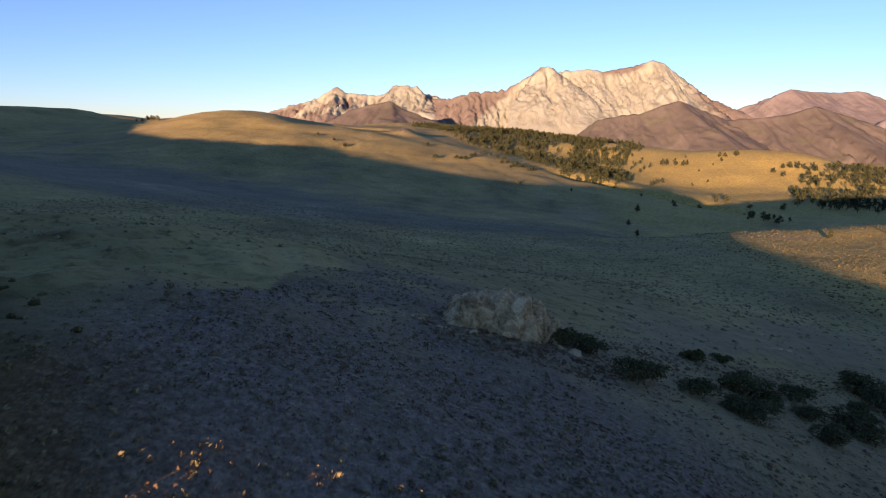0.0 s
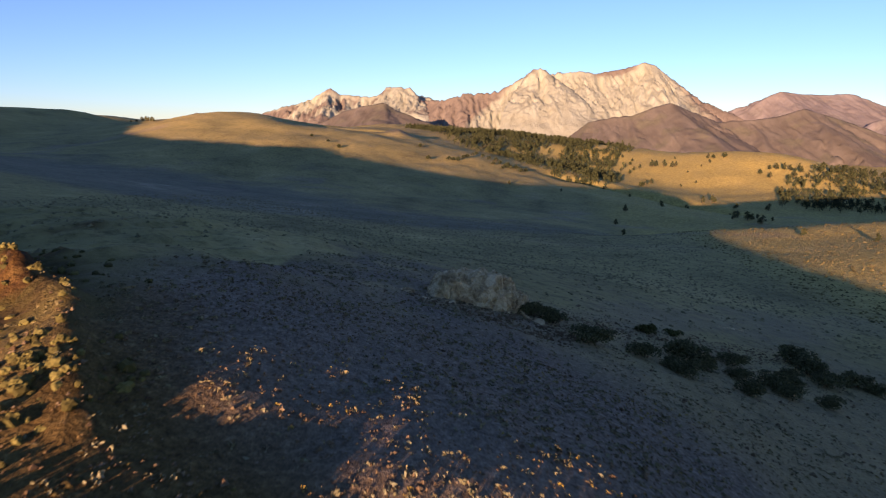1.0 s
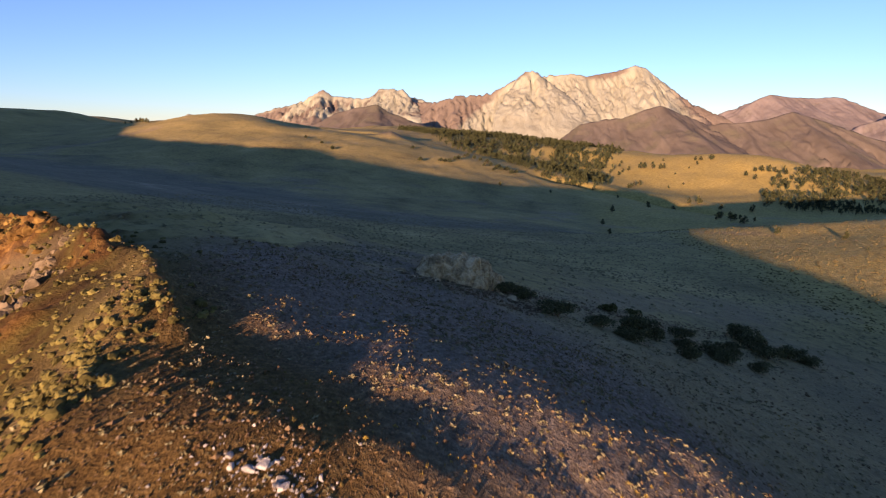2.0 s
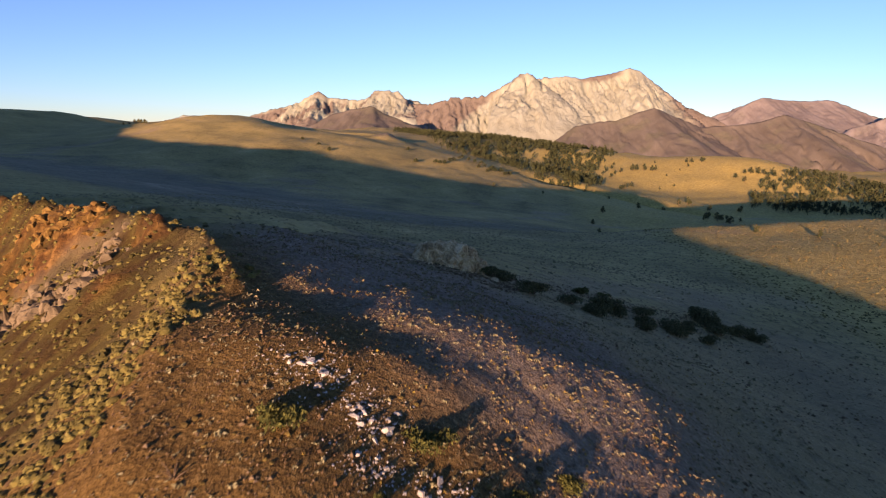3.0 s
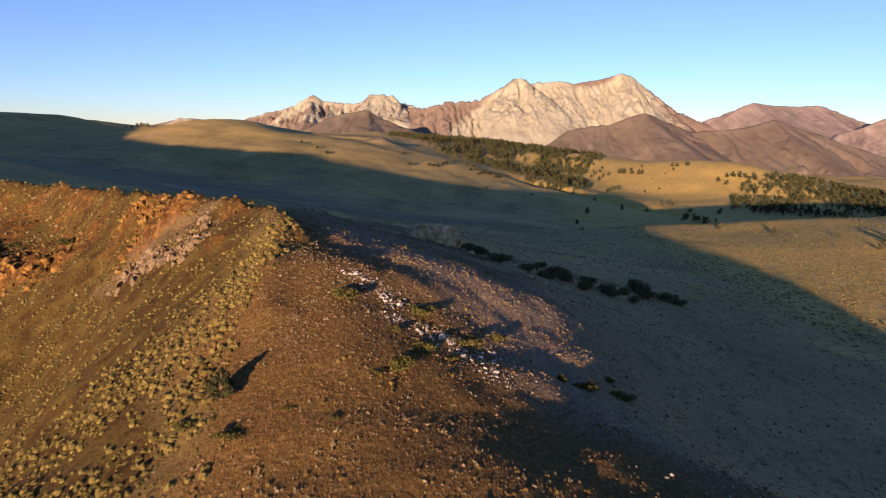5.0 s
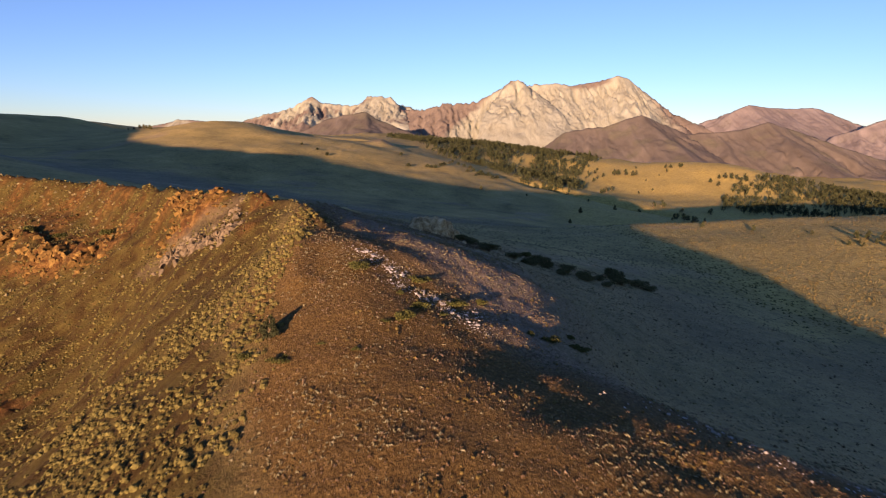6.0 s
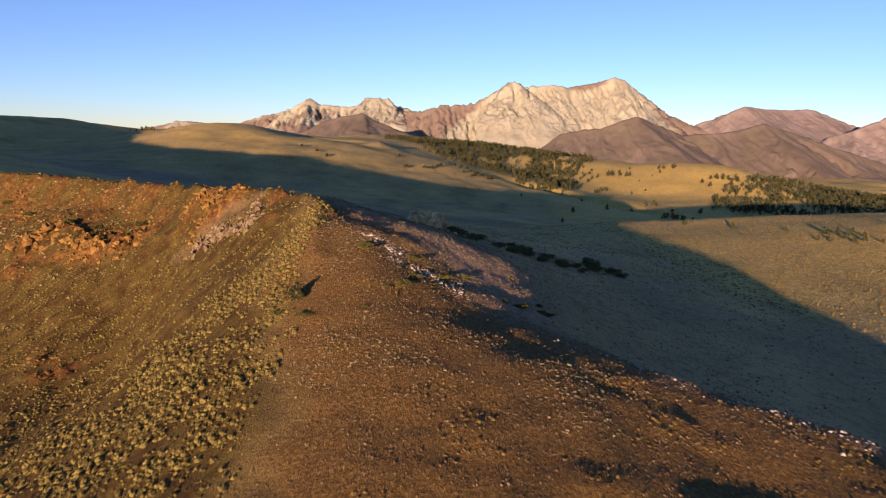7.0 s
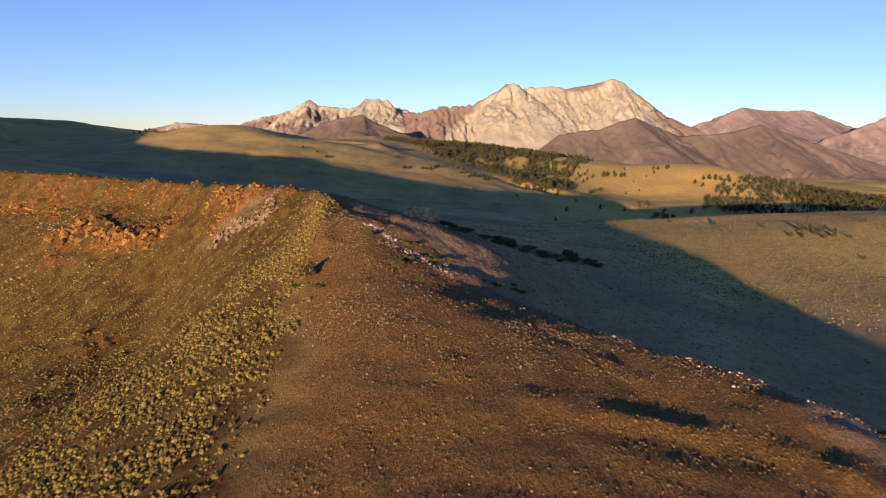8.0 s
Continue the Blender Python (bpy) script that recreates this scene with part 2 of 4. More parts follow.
HILL = [
    (-17.8, -11.7, -5.4, 1.1, 6.7, 9.1, 6.2, 1.4, -3.1, -7.4),
    (-18.9, -13.3, -7.4, -0.2, 6.7, 9.8, 6.3, 1.5, -3.0, -7.4),
    (-19.5, -14.1, -8.5, -1.2, 6.8, 11.1, 7.2, 2.4, -2.7, -7.2),
    (-19.4, -14.0, -8.9, -2.3, 7.9, 13.0, 8.6, 3.0, -2.5, -6.1),
    (-18.6, -14.1, -11.1, -5.1, 11.2, 15.5, 8.4, 2.1, -2.3, -5.0),
    (-15.6, -11.6, -7.7, 2.4, 16.8, 16.0, 9.3, 2.2, -1.9, -4.5),
    (-8.1, -0.6, 6.6, 14.7, 17.3, 13.8, 8.2, 2.8, -0.9, -3.4),
    (0.7, 7.5, 12.7, 13.3, 12.2, 10.4, 7.6, 3.9, 0.7, -1.9),
    (5.8, 4.1, 3.4, 3.4, 5.0, 6.2, 6.2, 4.6, 2.2, -0.5),
]
CROWN = [
    (0.0, -0.9, -1.1, -0.5, 0.5, 0.9, 0.5, 0.4, 1.1, 3.2),
    (0.2, 0.4, 0.2, 0.4, 1.4, 1.1, 0.4, 1.4, 2.3, 2.8),
    (-0.5, 0.4, 0.8, 1.6, 2.6, 1.2, 0.3, 1.3, 2.0, 1.8),
    (-2.3, -0.7, 0.9, 3.2, 3.9, 1.0, -0.7, -0.1, 0.5, 0.5),
    (-4.5, -1.1, 1.9, 4.6, 5.2, 1.8, -0.9, -0.9, -0.6, -0.5),
    (-6.2, -0.6, 4.0, 6.6, 5.9, 3.1, 0.8, -0.2, -0.9, -1.3),
    (-5.8, 0.6, 6.0, 7.7, 4.9, 2.8, 1.8, 0.4, -0.7, -1.6),
    (-2.3, 1.9, 6.3, 5.7, 2.3, 1.3, 1.1, 0.4, -0.5, -1.5),
    (4.2, 4.7, 5.2, 3.4, 1.0, 0.1, -0.0, -0.1, -0.5, -1.0),
]


def lattice(x, y, x0, y0, step, table, hold=False):
    """A smooth cubic sheet over a lattice of heights; nought outside it, or held at its rim."""
    t = np.array(table, float)
    ny, nx = t.shape
    u, v = (x - x0) / step, (y - y0) / step
    if hold:
        u, v = np.clip(u, 1, nx - 2), np.clip(v, 1, ny - 2)
    whole = np.zeros_like(u)
    inside = (u > -2) & (u < nx + 1) & (v > -2) & (v < ny + 1)
    u, v = u[inside], v[inside]
    fu, fv = np.floor(u), np.floor(v)
    out = np.zeros_like(u)
    for i in range(-1, 3):
        for j in range(-1, 3):
            cu, cv = fu + i, fv + j
            du, dv = np.abs(u - cu), np.abs(v - cv)
            wu = np.where(du < 1, (4 - 6 * du * du + 3 * du ** 3) / 6, np.clip(2 - du, 0, 2) ** 3 / 6)
            wv = np.where(dv < 1, (4 - 6 * dv * dv + 3 * dv ** 3) / 6, np.clip(2 - dv, 0, 2) ** 3 / 6)
            ok = (cu >= 0) & (cu < nx) & (cv >= 0) & (cv < ny)
            iu, iv = np.clip(cu, 0, nx - 1).astype(int), np.clip(cv, 0, ny - 1).astype(int)
            out += np.where(ok, t[iv, iu] * wu * wv, 0)
    whole[inside] = out
    return whole


def near_line(x, y, line):
    """For a crest line of (x, y, height): distance to it, its height at the nearest place, and the way along it."""
    best = np.full(np.shape(x), 1e9)
    high = np.zeros(np.shape(x))
    along = np.zeros(np.shape(x))
    run = 0.0
    for (ax, ay, az), (bx, by, bz) in zip(line, line[1:]):
        length = math.hypot(bx - ax, by - ay)
        s = np.clip(((x - ax) * (bx - ax) + (y - ay) * (by - ay)) / length ** 2, 0, 1)
        d = np.hypot(x - ax - s * (bx - ax), y - ay - s * (by - ay))
        closer = d < best
        best = np.where(closer, d, best)
        high = np.where(closer, az + s * (bz - az), high)
        along = np.where(closer, run + s * length, along)
        run += length
    return best, high, along


# points west of x = -107 are unseen, raised to shade the far hill
CREST = [(-760, 250, 140), (-650, 228, 122), (-560, 205, 97), (-462, 181, 74.5), (-413, 145, 70.5), (-370, 133, 67.0), (-332, 127, 64.8), (-297, 125, 62.8), (-268, 131, 60.5), (-250, 121, 55.0), (-235, 113, 52.0),
         (-203, 108, 46.5), (-160, 100, 40.0), (-107, 72, 33.6), (-66, 61, 32.4), (-50, 49, 32.6), (-38, 38, 33.0), (-24, 26, 33.9), (-15.5, 17.5, 33.6), (-10.5, 9, 31.6)]


GULLY = [(108, 640, 0), (128, 612, 0), (160, 578, 0), (200, 545, 0), (245, 480, 0)]
CLIFF = [(-80.3, 44.8, 0), (-76.2, 45.8, 0), (-73.4, 46.6, 0), (-65, 41, 0), (-57.0, 36.8, 0)]
LEDGE = [(-40, 35, 0), (-36.5, 32.2, 0), (-34.5, 29.5, 0)]
BENCH = [(40, 196, 0), (92, 220, 0), (124, 236, 0), (200, 243, 0), (320, 252, 0), (460, 270, 0)]
BRINK = [(12, -13, 21.5), (22.7, -21, 19.8), (31, -30, 19.4), (43.4, -37, 16.6), (49.4, -42, 15.2), (75, -66, 10)]


def swell(x, y, cx, cy, rx, ry, high):
    return high * np.exp(-((x - cx) / rx) ** 2 - ((y - cy) / ry) ** 2)


def land_base(x, y):
    """The broad shape of the land."""
    x, y = np.asarray(x, float), np.asarray(y, float)
    h = lattice(x, y, -2800, -1400, 700, COUNTRY, hold=True)
    h += lattice(x, y, -450, -100, 100, VALLEY) + lattice(x, y, -700, 600, 150, UPLAND) + lattice(x, y, -125, -100, 25, HILL) + lattice(x, y, -45, -45, 10, CROWN)
    h += swell(x, y, -255, 715, 75, 60, 4) - swell(x, y, -6, 11, 5.5, 9, 1.1) - swell(x, y, -16, 25.5, 4, 4, 0.6)
    h += swell(x, y, -44, 738, 15, 12, 7) - swell(x, y, -95, 752, 45, 9, 8)
    # the hill across the valley: its skyline, and the saddle beyond the dome
    h -= swell(x, y, -930, 1280, 400, 380, 42) - swell(x, y, -530, 895, 60, 90, 7) + swell(x, y, -448, 885, 62, 80, 6.5) + swell(x, y, -306, 700, 24, 40, 4.2) + swell(x, y, -140, 750, 44, 60, 10)
    # swells of the crown
    h += swell(x, y, 12, -27, 10, 13, 0.9) + swell(x, y, -6, 2, 5, 6, 0.5) + swell(x, y, 7, 11, 7, 6, 0.8) - swell(x, y, -21, 6, 6, 6, 1.6)
    # low banks near the brink that shade the hollows behind them
    d, top, along = near_line(x, y, [(14, -45.5, 0), (20, -47, 0), (29, -48.8, 0)])
    h += 0.42 * np.exp(-(d / 1.9) ** 2) * (0.75 + 1.1 * bumps(x / 3.5, y / 3.5, 16))
    d, top, along = near_line(x, y, [(35, -51, 0), (40, -54, 0), (47, -57, 0)])
    h += 0.75 * np.exp(-(d / 2.2) ** 2) * (0.8 + 0.9 * bumps(x / 3.5, y / 3.5, 17))
    # the lip at the back of the bench, and the drop behind it
    d, top, along = near_line(x, y, BENCH)
    back = y - np.interp(x, [p[0] for p in BENCH], [p[1] for p in BENCH])
    h += (3.3 * np.exp(-(d / 28) ** 2) - 4.5 * ease(0, 60, back) * ease(170, 80, back)) * ease(55, 110, x) * ease(460, 330, x)
    d, top, along = near_line(x, y, CREST)
    rim = top - 1.2 * d
    h = np.where(d < 30, np.maximum(h, rim), h)
    # the stony brink on the shaded side, beyond which the slope drops away
    d, top, along = near_line(x, y, BRINK)
    beyond = (y - np.interp(x, [p[0] for p in BRINK], [p[1] for p in BRINK])) > 0
    h -= np.where(beyond, 3.2 * (1 - np.exp(-d / 8.0)), 0) * ease(16, 30, x) * ease(110, 70, x) * ease(46, 16, d)
    # a lip where the sage slope meets the gravel crown, added to shade it
    d, top, along = near_line(x, y, [(-11, -6, 0), (-12.5, 4, 0), (-14, 13, 0)])
    h += 0.7 * np.exp(-(d / 1.7) ** 2)
    # the wooded gully across the valley
    d, top, along = near_line(x, y, GULLY)
    h -= 13 * np.exp(-(d / 15) ** 2) * ease(-10, 60, along)
    return h


def spot(x, y, cx, cy, rx, ry, seed=0, rough=0.45):
    """A patch with a ragged edge: 1 inside, 0 outside."""
    d = np.hypot((x - cx) / rx, (y - cy) / ry) + rough * fractal(x / (0.5 * rx), y / (0.5 * rx), 4, seed + 40)
    return ease(1.15, 0.75, d)


def rusty(x, y):
    """Where rusty rock shows through on the sunny side."""
    rust = np.maximum.reduce([spot(x, y, -33, 32, 8, 3.5, 1), 0.7 * spot(x, y, -64, 52, 20, 8, 2, 0.7), 0.8 * spot(x, y, -76, 43, 12, 7, 3, 0.6),
                              0.9 * spot(x, y, -54, 8, 4.5, 3.5, 4, 0.6), 0.9 * spot(x, y, -38, 32.5, 5, 3, 5), 0.9 * spot(x, y, -51, 40, 4, 5, 9), 0.8 * spot(x, y, -21.3, 16.5, 1.6, 5, 10), 0.7 * spot(x, y, -95, 61, 18, 8, 6, 0.7), 0.8 * spot(x, y, -21, 21.5, 2.5, 4, 8)])
    rust = np.maximum.reduce([rust, 1.1 * ease(5, 1.5, near_line(x, y, CLIFF)[0] + 2 * bumps(x / 3, y / 3, 57)), ease(4, 1.2, near_line(x, y, LEDGE)[0] + 1.5 * bumps(x / 3, y / 3, 58))])
    return rust * ease(-11, -17, x) * ease(-0.5, 0.35, fractal(x / 5, y / 5, 4, 33))


def near_relief(x, y, far):
    """Humps, gullies and rock ribs of the hill that the flight passes over."""
    h = fractal(x / 7, y / 7, 4, 3) * 0.28 * ease(140, 60, far)
    h += fractal(x / 5, y / 5, 3, 15) * 0.26 * ease(-6, 3, x + 0.6 * y) * ease(70, 40, far)
    # gullies running down into the bowl on the sunny side
    across, down = 0.77 * x - 0.64 * y, 0.64 * x + 0.77 * y
    deep = ease(-12, -32, x - 0.25 * y) * ease(-50, -15, y) * ease(150, 110, far)
    h -= deep * (ribs(across / 13 + 0.25 * bumps(x / 30, y / 30, 9), down / 60, 4, 11) - 0.6) * 2.4
    h += deep * fractal(x / 4, y / 4, 3, 21) * 0.4
    # the orange cliff and ledge
    d, top, along = near_line(x, y, CLIFF)
    h += 1.8 * np.exp(-(d / 2.8) ** 2) * (0.25 + 1.1 * ribs(x / 3.2, y / 2.4, 3, 55))
    d, top, along = near_line(x, y, LEDGE)
    h += 1.3 * np.exp(-(d / 2.2) ** 2) * (0.2 + 1.1 * ribs(x / 2.8, y / 2.4, 3, 56))
    rock = np.maximum(rusty(x, y), 0.8 * spot(x, y, -32, 25.2, 6, 2.2, 7))
    return h + rock * ease(150, 110, far) * (ribs(x / 5 + 0.3 * y / 5, y / 3.6 - 0.25 * x / 3.6, 4, 51) - 0.66) * 3.4


def land(x, y):
    """The ground with its gullies, humps and rough surface."""
    x, y = np.asarray(x, float), np.asarray(y, float)
    shape = np.broadcast(x, y).shape
    x, y = np.atleast_1d(x), np.atleast_1d(y)
    h = land_base(x, y)
    far = np.hypot(x, y + 40)
    close = far < 152
    if close.any():
        h[close] += near_relief(x[close], y[close], far[close])
    out = ~close
    if out.any():
        px, py, pf = x[out], y[out], far[out]
        h[out] += fractal(px / 90, py / 90, 5, 5) * (0.9 * ease(110, 320, pf) + 2.1 * ease(330, 520, pf)) * ease(1400, 500, pf)
        h[out] += fractal(px / 260, py / 260, 6, 6) * 14 * ease(700, 1500, pf)
    if close.any():
        px, py, pf = x[close], y[close], far[close]
        h[close] += fractal(px / 90, py / 90, 5, 5) * 0.9 * ease(110, 320, pf)
    return h.reshape(shape)


# ---- meshes ----
def mesh_of(name, verts, faces, material, smooth=True):
    """A mesh from an array of vertices and an array of faces with the same number of corners."""
    me = bpy.data.meshes.new(name)
    verts, faces = np.asarray(verts, np.float32), np.asarray(faces, np.int32)
    k = faces.shape[1]
    me.vertices.add(len(verts))
    me.vertices.foreach_set("co", verts.ravel())
    me.loops.add(faces.size)
    me.loops.foreach_set("vertex_index", faces.ravel())
    me.polygons.add(len(faces))
    me.polygons.foreach_set("loop_start", np.arange(0, faces.size, k, dtype=np.int32))
    me.polygons.foreach_set("use_smooth", np.full(len(faces), smooth))
    me.update(calc_edges=True)
    me.materials.append(material)
    return me


def part(name, me, parent, label=""):
    ob = new(name, me)
    ob.parent = parent
    return tagged(ob, label)


def sheet(name, xs, ys, high, material):
    """A ground sheet over the lines xs and ys; high gives the heights."""
    gx, gy = np.meshgrid(xs, ys)
    gz = high(gx, gy)
    nx, ny = len(xs), len(ys)
    i = (np.arange(ny - 1)[:, None] * nx + np.arange(nx - 1)[None, :]).ravel()
    faces = np.stack([i, i + 1, i + nx + 1, i + nx], 1)
    me = mesh_of(name, np.stack([gx, gy, gz], -1).reshape(-1, 3), faces, material)
    return me, gx.ravel(), gy.ravel(), gz.ravel()


def mask(me, name, values):
    a = me.attributes.new(name, "FLOAT", "POINT")
    a.data.foreach_set("value", np.clip(values, 0, 1).astype(np.float32))


def widening(core0, core1, step, low, high, grow0, grow1):
    """Grid lines at an even step between core0 and core1, and ever wider out to low and high."""
    mid = list(np.arange(core0, core1, step))
    right, s = [core1], step
    while right[-1] < high:
        s *= grow1
        right.append(right[-1] + s)
    left, s = [core0 - step], step
    while left[-1] > low:
        s *= grow0
        left.append(left[-1] - s)
    return np.array(left[::-1] + mid + right)


def zones(x, y):
    """Which cover grows or lies where: shares of golden grass, gravel, gravel greyed for shade, sage, rusty rock and
    pale rock.
    """
    far = np.hypot(x, y + 40)
    wob = fractal(x / 22, y / 22, 4, 31)
    ragged = fractal(x / 5, y / 5, 4, 37)
    spine = x + 7 + 0.10 * y
    behind = y - np.interp(x, [-220, -160, -107, -66, -38, -24, -15.5], [140, 100, 72, 61, 38, 26, 17.5])
    hill = np.where(x < -13, ease(26, 0, behind + 6 * wob + 7 * ragged) * ease(330, 240, far), ease(150, 95, far + 25 * wob) * ease(92, 30, y - 0.6 * x + 16 * wob + 18 * ragged))
    gravel = hill * ease(-13, -4, spine + 5 * wob)
    brink = np.interp(x, [q[0] for q in BRINK], [q[1] for q in BRINK])
    gravel = gravel * (1 - 0.55 * ease(0, 9, y - brink + 3 * wob) * ease(13, 26, x + 0.15 * y + 5 * wob))
    # shade tone of the gravel, where the crown turns away from the sun
    grey = ease(-6, 6, x + 0.9 * y - 4 + 6 * wob)
    sage = hill * (1 - gravel) * (1.15 + 0.2 * wob) * ease(6, -2, spine) * np.where(x < -13, ease(7, 0, behind + 3 * wob), 1)
    rust = rusty(x, y)
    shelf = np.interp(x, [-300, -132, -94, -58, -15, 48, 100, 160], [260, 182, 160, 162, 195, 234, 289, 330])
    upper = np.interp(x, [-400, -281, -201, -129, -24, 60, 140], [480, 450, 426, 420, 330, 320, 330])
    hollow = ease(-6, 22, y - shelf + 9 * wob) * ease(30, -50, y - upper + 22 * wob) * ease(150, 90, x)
    spur, top, along = near_line(x, y, [(8, 46, 0), (18, 56, 0), (34, 70, 0), (52, 82, 0), (80, 96, 0)])
    track, top, along = near_line(x, y, [(-345, 420, 0), (-300, 455, 0), (-318, 520, 0), (-296, 575, 0), (-268, 615, 0)])
    pale = 0.8 * spot(x, y, -44, 738, 16, 13, 10) + 0.55 * ease(9, 2, track + 7 * ragged) + 0.22 * spot(x, y, -33, 25.5, 8, 3.2, 7) + 0.3 * ease(8, 3, spur + 4 * wob) + 0.5 * ease(0.42, 0.66, fractal(x / 60, y / 25, 5, 35)) * ease(150, 240, y) * ease(520, 420, y)
    gold = np.maximum(0.85 * ease(58, 95, x - 0.1 * y) * ease(25, 80, y), ease(430, 560, y + 0.25 * x) * (0.2 + 0.8 * ease(60, 230, x))) * (0.8 + 0.3 * wob)
    return gold, gravel, grey, sage, rust, pale, hollow


GRID_X = widening(-112, 70, 0.78, -4900, 4900, 1.026, 1.026)
GRID_Y = widening(-90, 80, 0.78, -4900, 4900, 1.045, 1.021)
ground_mesh, gx, gy, gz = sheet("ground", GRID_X, GRID_Y, land, MAT_GROUND)
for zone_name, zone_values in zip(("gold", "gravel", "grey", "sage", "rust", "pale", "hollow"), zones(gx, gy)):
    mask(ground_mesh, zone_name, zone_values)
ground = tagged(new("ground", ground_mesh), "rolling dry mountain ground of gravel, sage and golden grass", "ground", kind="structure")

# ---- mountains ----
def mountain(name, line, slope, material, label, seed, rib_size, rib_depth, step, reach, scree=None, spurs=(), crag_high=4):
    """A range under one crest line, with ribs and gullies running down from it, spurs, and scree low down."""
    xs0, ys0 = [p[0] for p in line], [p[1] for p in line]
    xs = np.arange(min(xs0) - reach, max(xs0) + reach, step)
    ys = np.arange(min(ys0) - reach, max(ys0) + 0.35 * reach, step * 1.15)

    def high(x, y):
        wx, wy = fractal(x / 160, y / 160, 2, seed + 1) * 16, fractal(x / 160, y / 160, 2, seed + 2) * 10
        d, top, along = near_line(x + wx * 0.4, y + wy, line)
        for spur in spurs:
            d2, top2, along2 = near_line(x + wx, y + wy, spur)
            better = top2 - slope * d2 > top - slope * d
            d, top, along = np.where(better, d2, d), np.where(better, top2, top), np.where(better, along2 + 900, along)
        top = top + crag_high * ease(760, 600, x) * (ribs(along / 38, d / 200, 4, seed + 7) - 0.78) * ease(70, 0, d) * ease(60, 130, top)
        along = along + 0.55 * x + 26 * fractal(x / 90, y / 90, 3, seed + 20)
        rough = ribs(along / rib_size + 0.3 * bumps(x / 200, y / 200, seed), d / (rib_size * 9), 5, seed + 3)
        steep = slope * (1 + 0.8 * np.exp(-d / 90))
        h = top - steep * d + 0.00016 * slope * d * d
        h += ((rough - 0.75) + 0.65 * (ribs(along / (0.3 * rib_size), d / (rib_size * 5), 3, seed + 8) - 0.7) + 0.25 * (ribs(along / (0.13 * rib_size), d / (rib_size * 2), 2, seed + 10) - 0.65)) * rib_depth * ease(0, 60, d) * ease(reach, 0.4 * reach, d)
        h += fractal(x / 35, y / 35, 5, seed + 4) * rib_depth * 0.03
        return np.maximum(h, land(x, y) - 12)
    me, x, y, z = sheet(name, xs, ys, high, material)
    d, top, along = near_line(x, y, line)
    along = along + 0.05 * d * bumps(x / 140, y / 140, seed + 15)
    mask(me, "scree", scree(x, y, z, d) if scree else ease(0.1, 0.6, fractal(x / 120, y / 120, 4, seed + 9)))
    mask(me, "streak", 0.5 + 0.55 * fractal(along / 22, d / 260, 4, seed + 12) + 0.15 * fractal(x / 60, z / 240, 3, seed + 13))
    return tagged(new(name, me), label, "mountain", kind="structure")


MASSIF = [(-60, 3200, 140), (48, 3060, 140), (136, 3050, 172), (240, 3050, 169), (308, 3050, 184), (430, 3040, 242), (470, 3000, 279), (511, 3000, 284), (552, 3040, 259),
          (634, 3050, 269), (701, 3050, 275), (780, 3060, 262), (918, 3060, 286), (1012, 3050, 313), (1067, 3050, 298), (1124, 3050, 258),
          (1190, 3070, 215), (1254, 3080, 171), (1370, 3120, 98), (1540, 3200, 72)]
mountain("limestone_massif", MASSIF, 0.62, MAT_LIMESTONE, "pale cream limestone massif with ribbed faces in low sun", 100, 78, 50, 6.5, 560, crag_high=30,
         scree=lambda x, y, z, d: np.maximum.reduce([ease(20, -30, x - 210 - 1.25 * (z - 65) + 25 * bumps(x / 40, y / 40, 5)), ease(1120, 1230, x + 30 * bumps(x / 50, y / 50, 3)),
                                               ease(34, 16, d + 10 * bumps(x / 30, y / 30, 8)) * ease(730, 800, x) * ease(1000, 950, x)]),
         spurs=[[(490, 3000, 265), (440, 2900, 170), (420, 2790, 80)], [(700, 3040, 260), (690, 2900, 150), (700, 2800, 70)],
                [(1010, 3050, 300), (930, 2900, 190), (880, 2780, 90)], [(1110, 3040, 255), (1120, 2900, 150)], [(560, 3000, 240), (570, 2880, 140)]])
WEST_RANGE = [(-1600, 3450, 20), (-1460, 3420, 52), (-1370, 3400, 66), (-1290, 3380, 88), (-1210, 3370, 86), (-1100, 3350, 74), (-1010, 3320, 78), (-933, 3300, 76), (-841, 3300, 108), (-721, 3300, 130), (-645, 3300, 159), (-548, 3300, 214), (-505, 3300, 180),
              (-422, 3300, 170), (-348, 3310, 164), (-289, 3300, 178), (-258, 3290, 211), (-184, 3290, 214), (-131, 3290, 213), (-102, 3310, 178), (-22, 3310, 156), (60, 3300, 130)]
mountain("limestone_range", WEST_RANGE, 0.5, MAT_LIMESTONE, "jagged pale and pinkish limestone range with a fluted cliff", 200, 75, 52, 7.5, 480, crag_high=26,
         scree=lambda x, y, z, d: ease(0.0, 0.5, fractal(x / 150, y / 110, 4, 207) - 0.5 * ease(-320, -240, x) * ease(-60, -110, x) + 0.35 * ease(-420, -480, x) * ease(150, 60, z)),
         spurs=[[(-548, 3300, 200), (-500, 3180, 120), (-470, 3080, 60)], [(-184, 3290, 205), (-180, 3200, 130)], [(-721, 3300, 125), (-690, 3180, 60)]])
FOOTHILLS = [(500, 2420, -40), (591, 2370, 36), (680, 2350, 53), (740, 2340, 58), (812, 2340, 84), (884, 2330, 105), (972, 2340, 70), (1082, 2370, 32), (1209, 2370, 41), (1314, 2360, 51),
             (1406, 2350, 82), (1528, 2350, 46), (1680, 2340, -8), (1950, 2300, -90)]
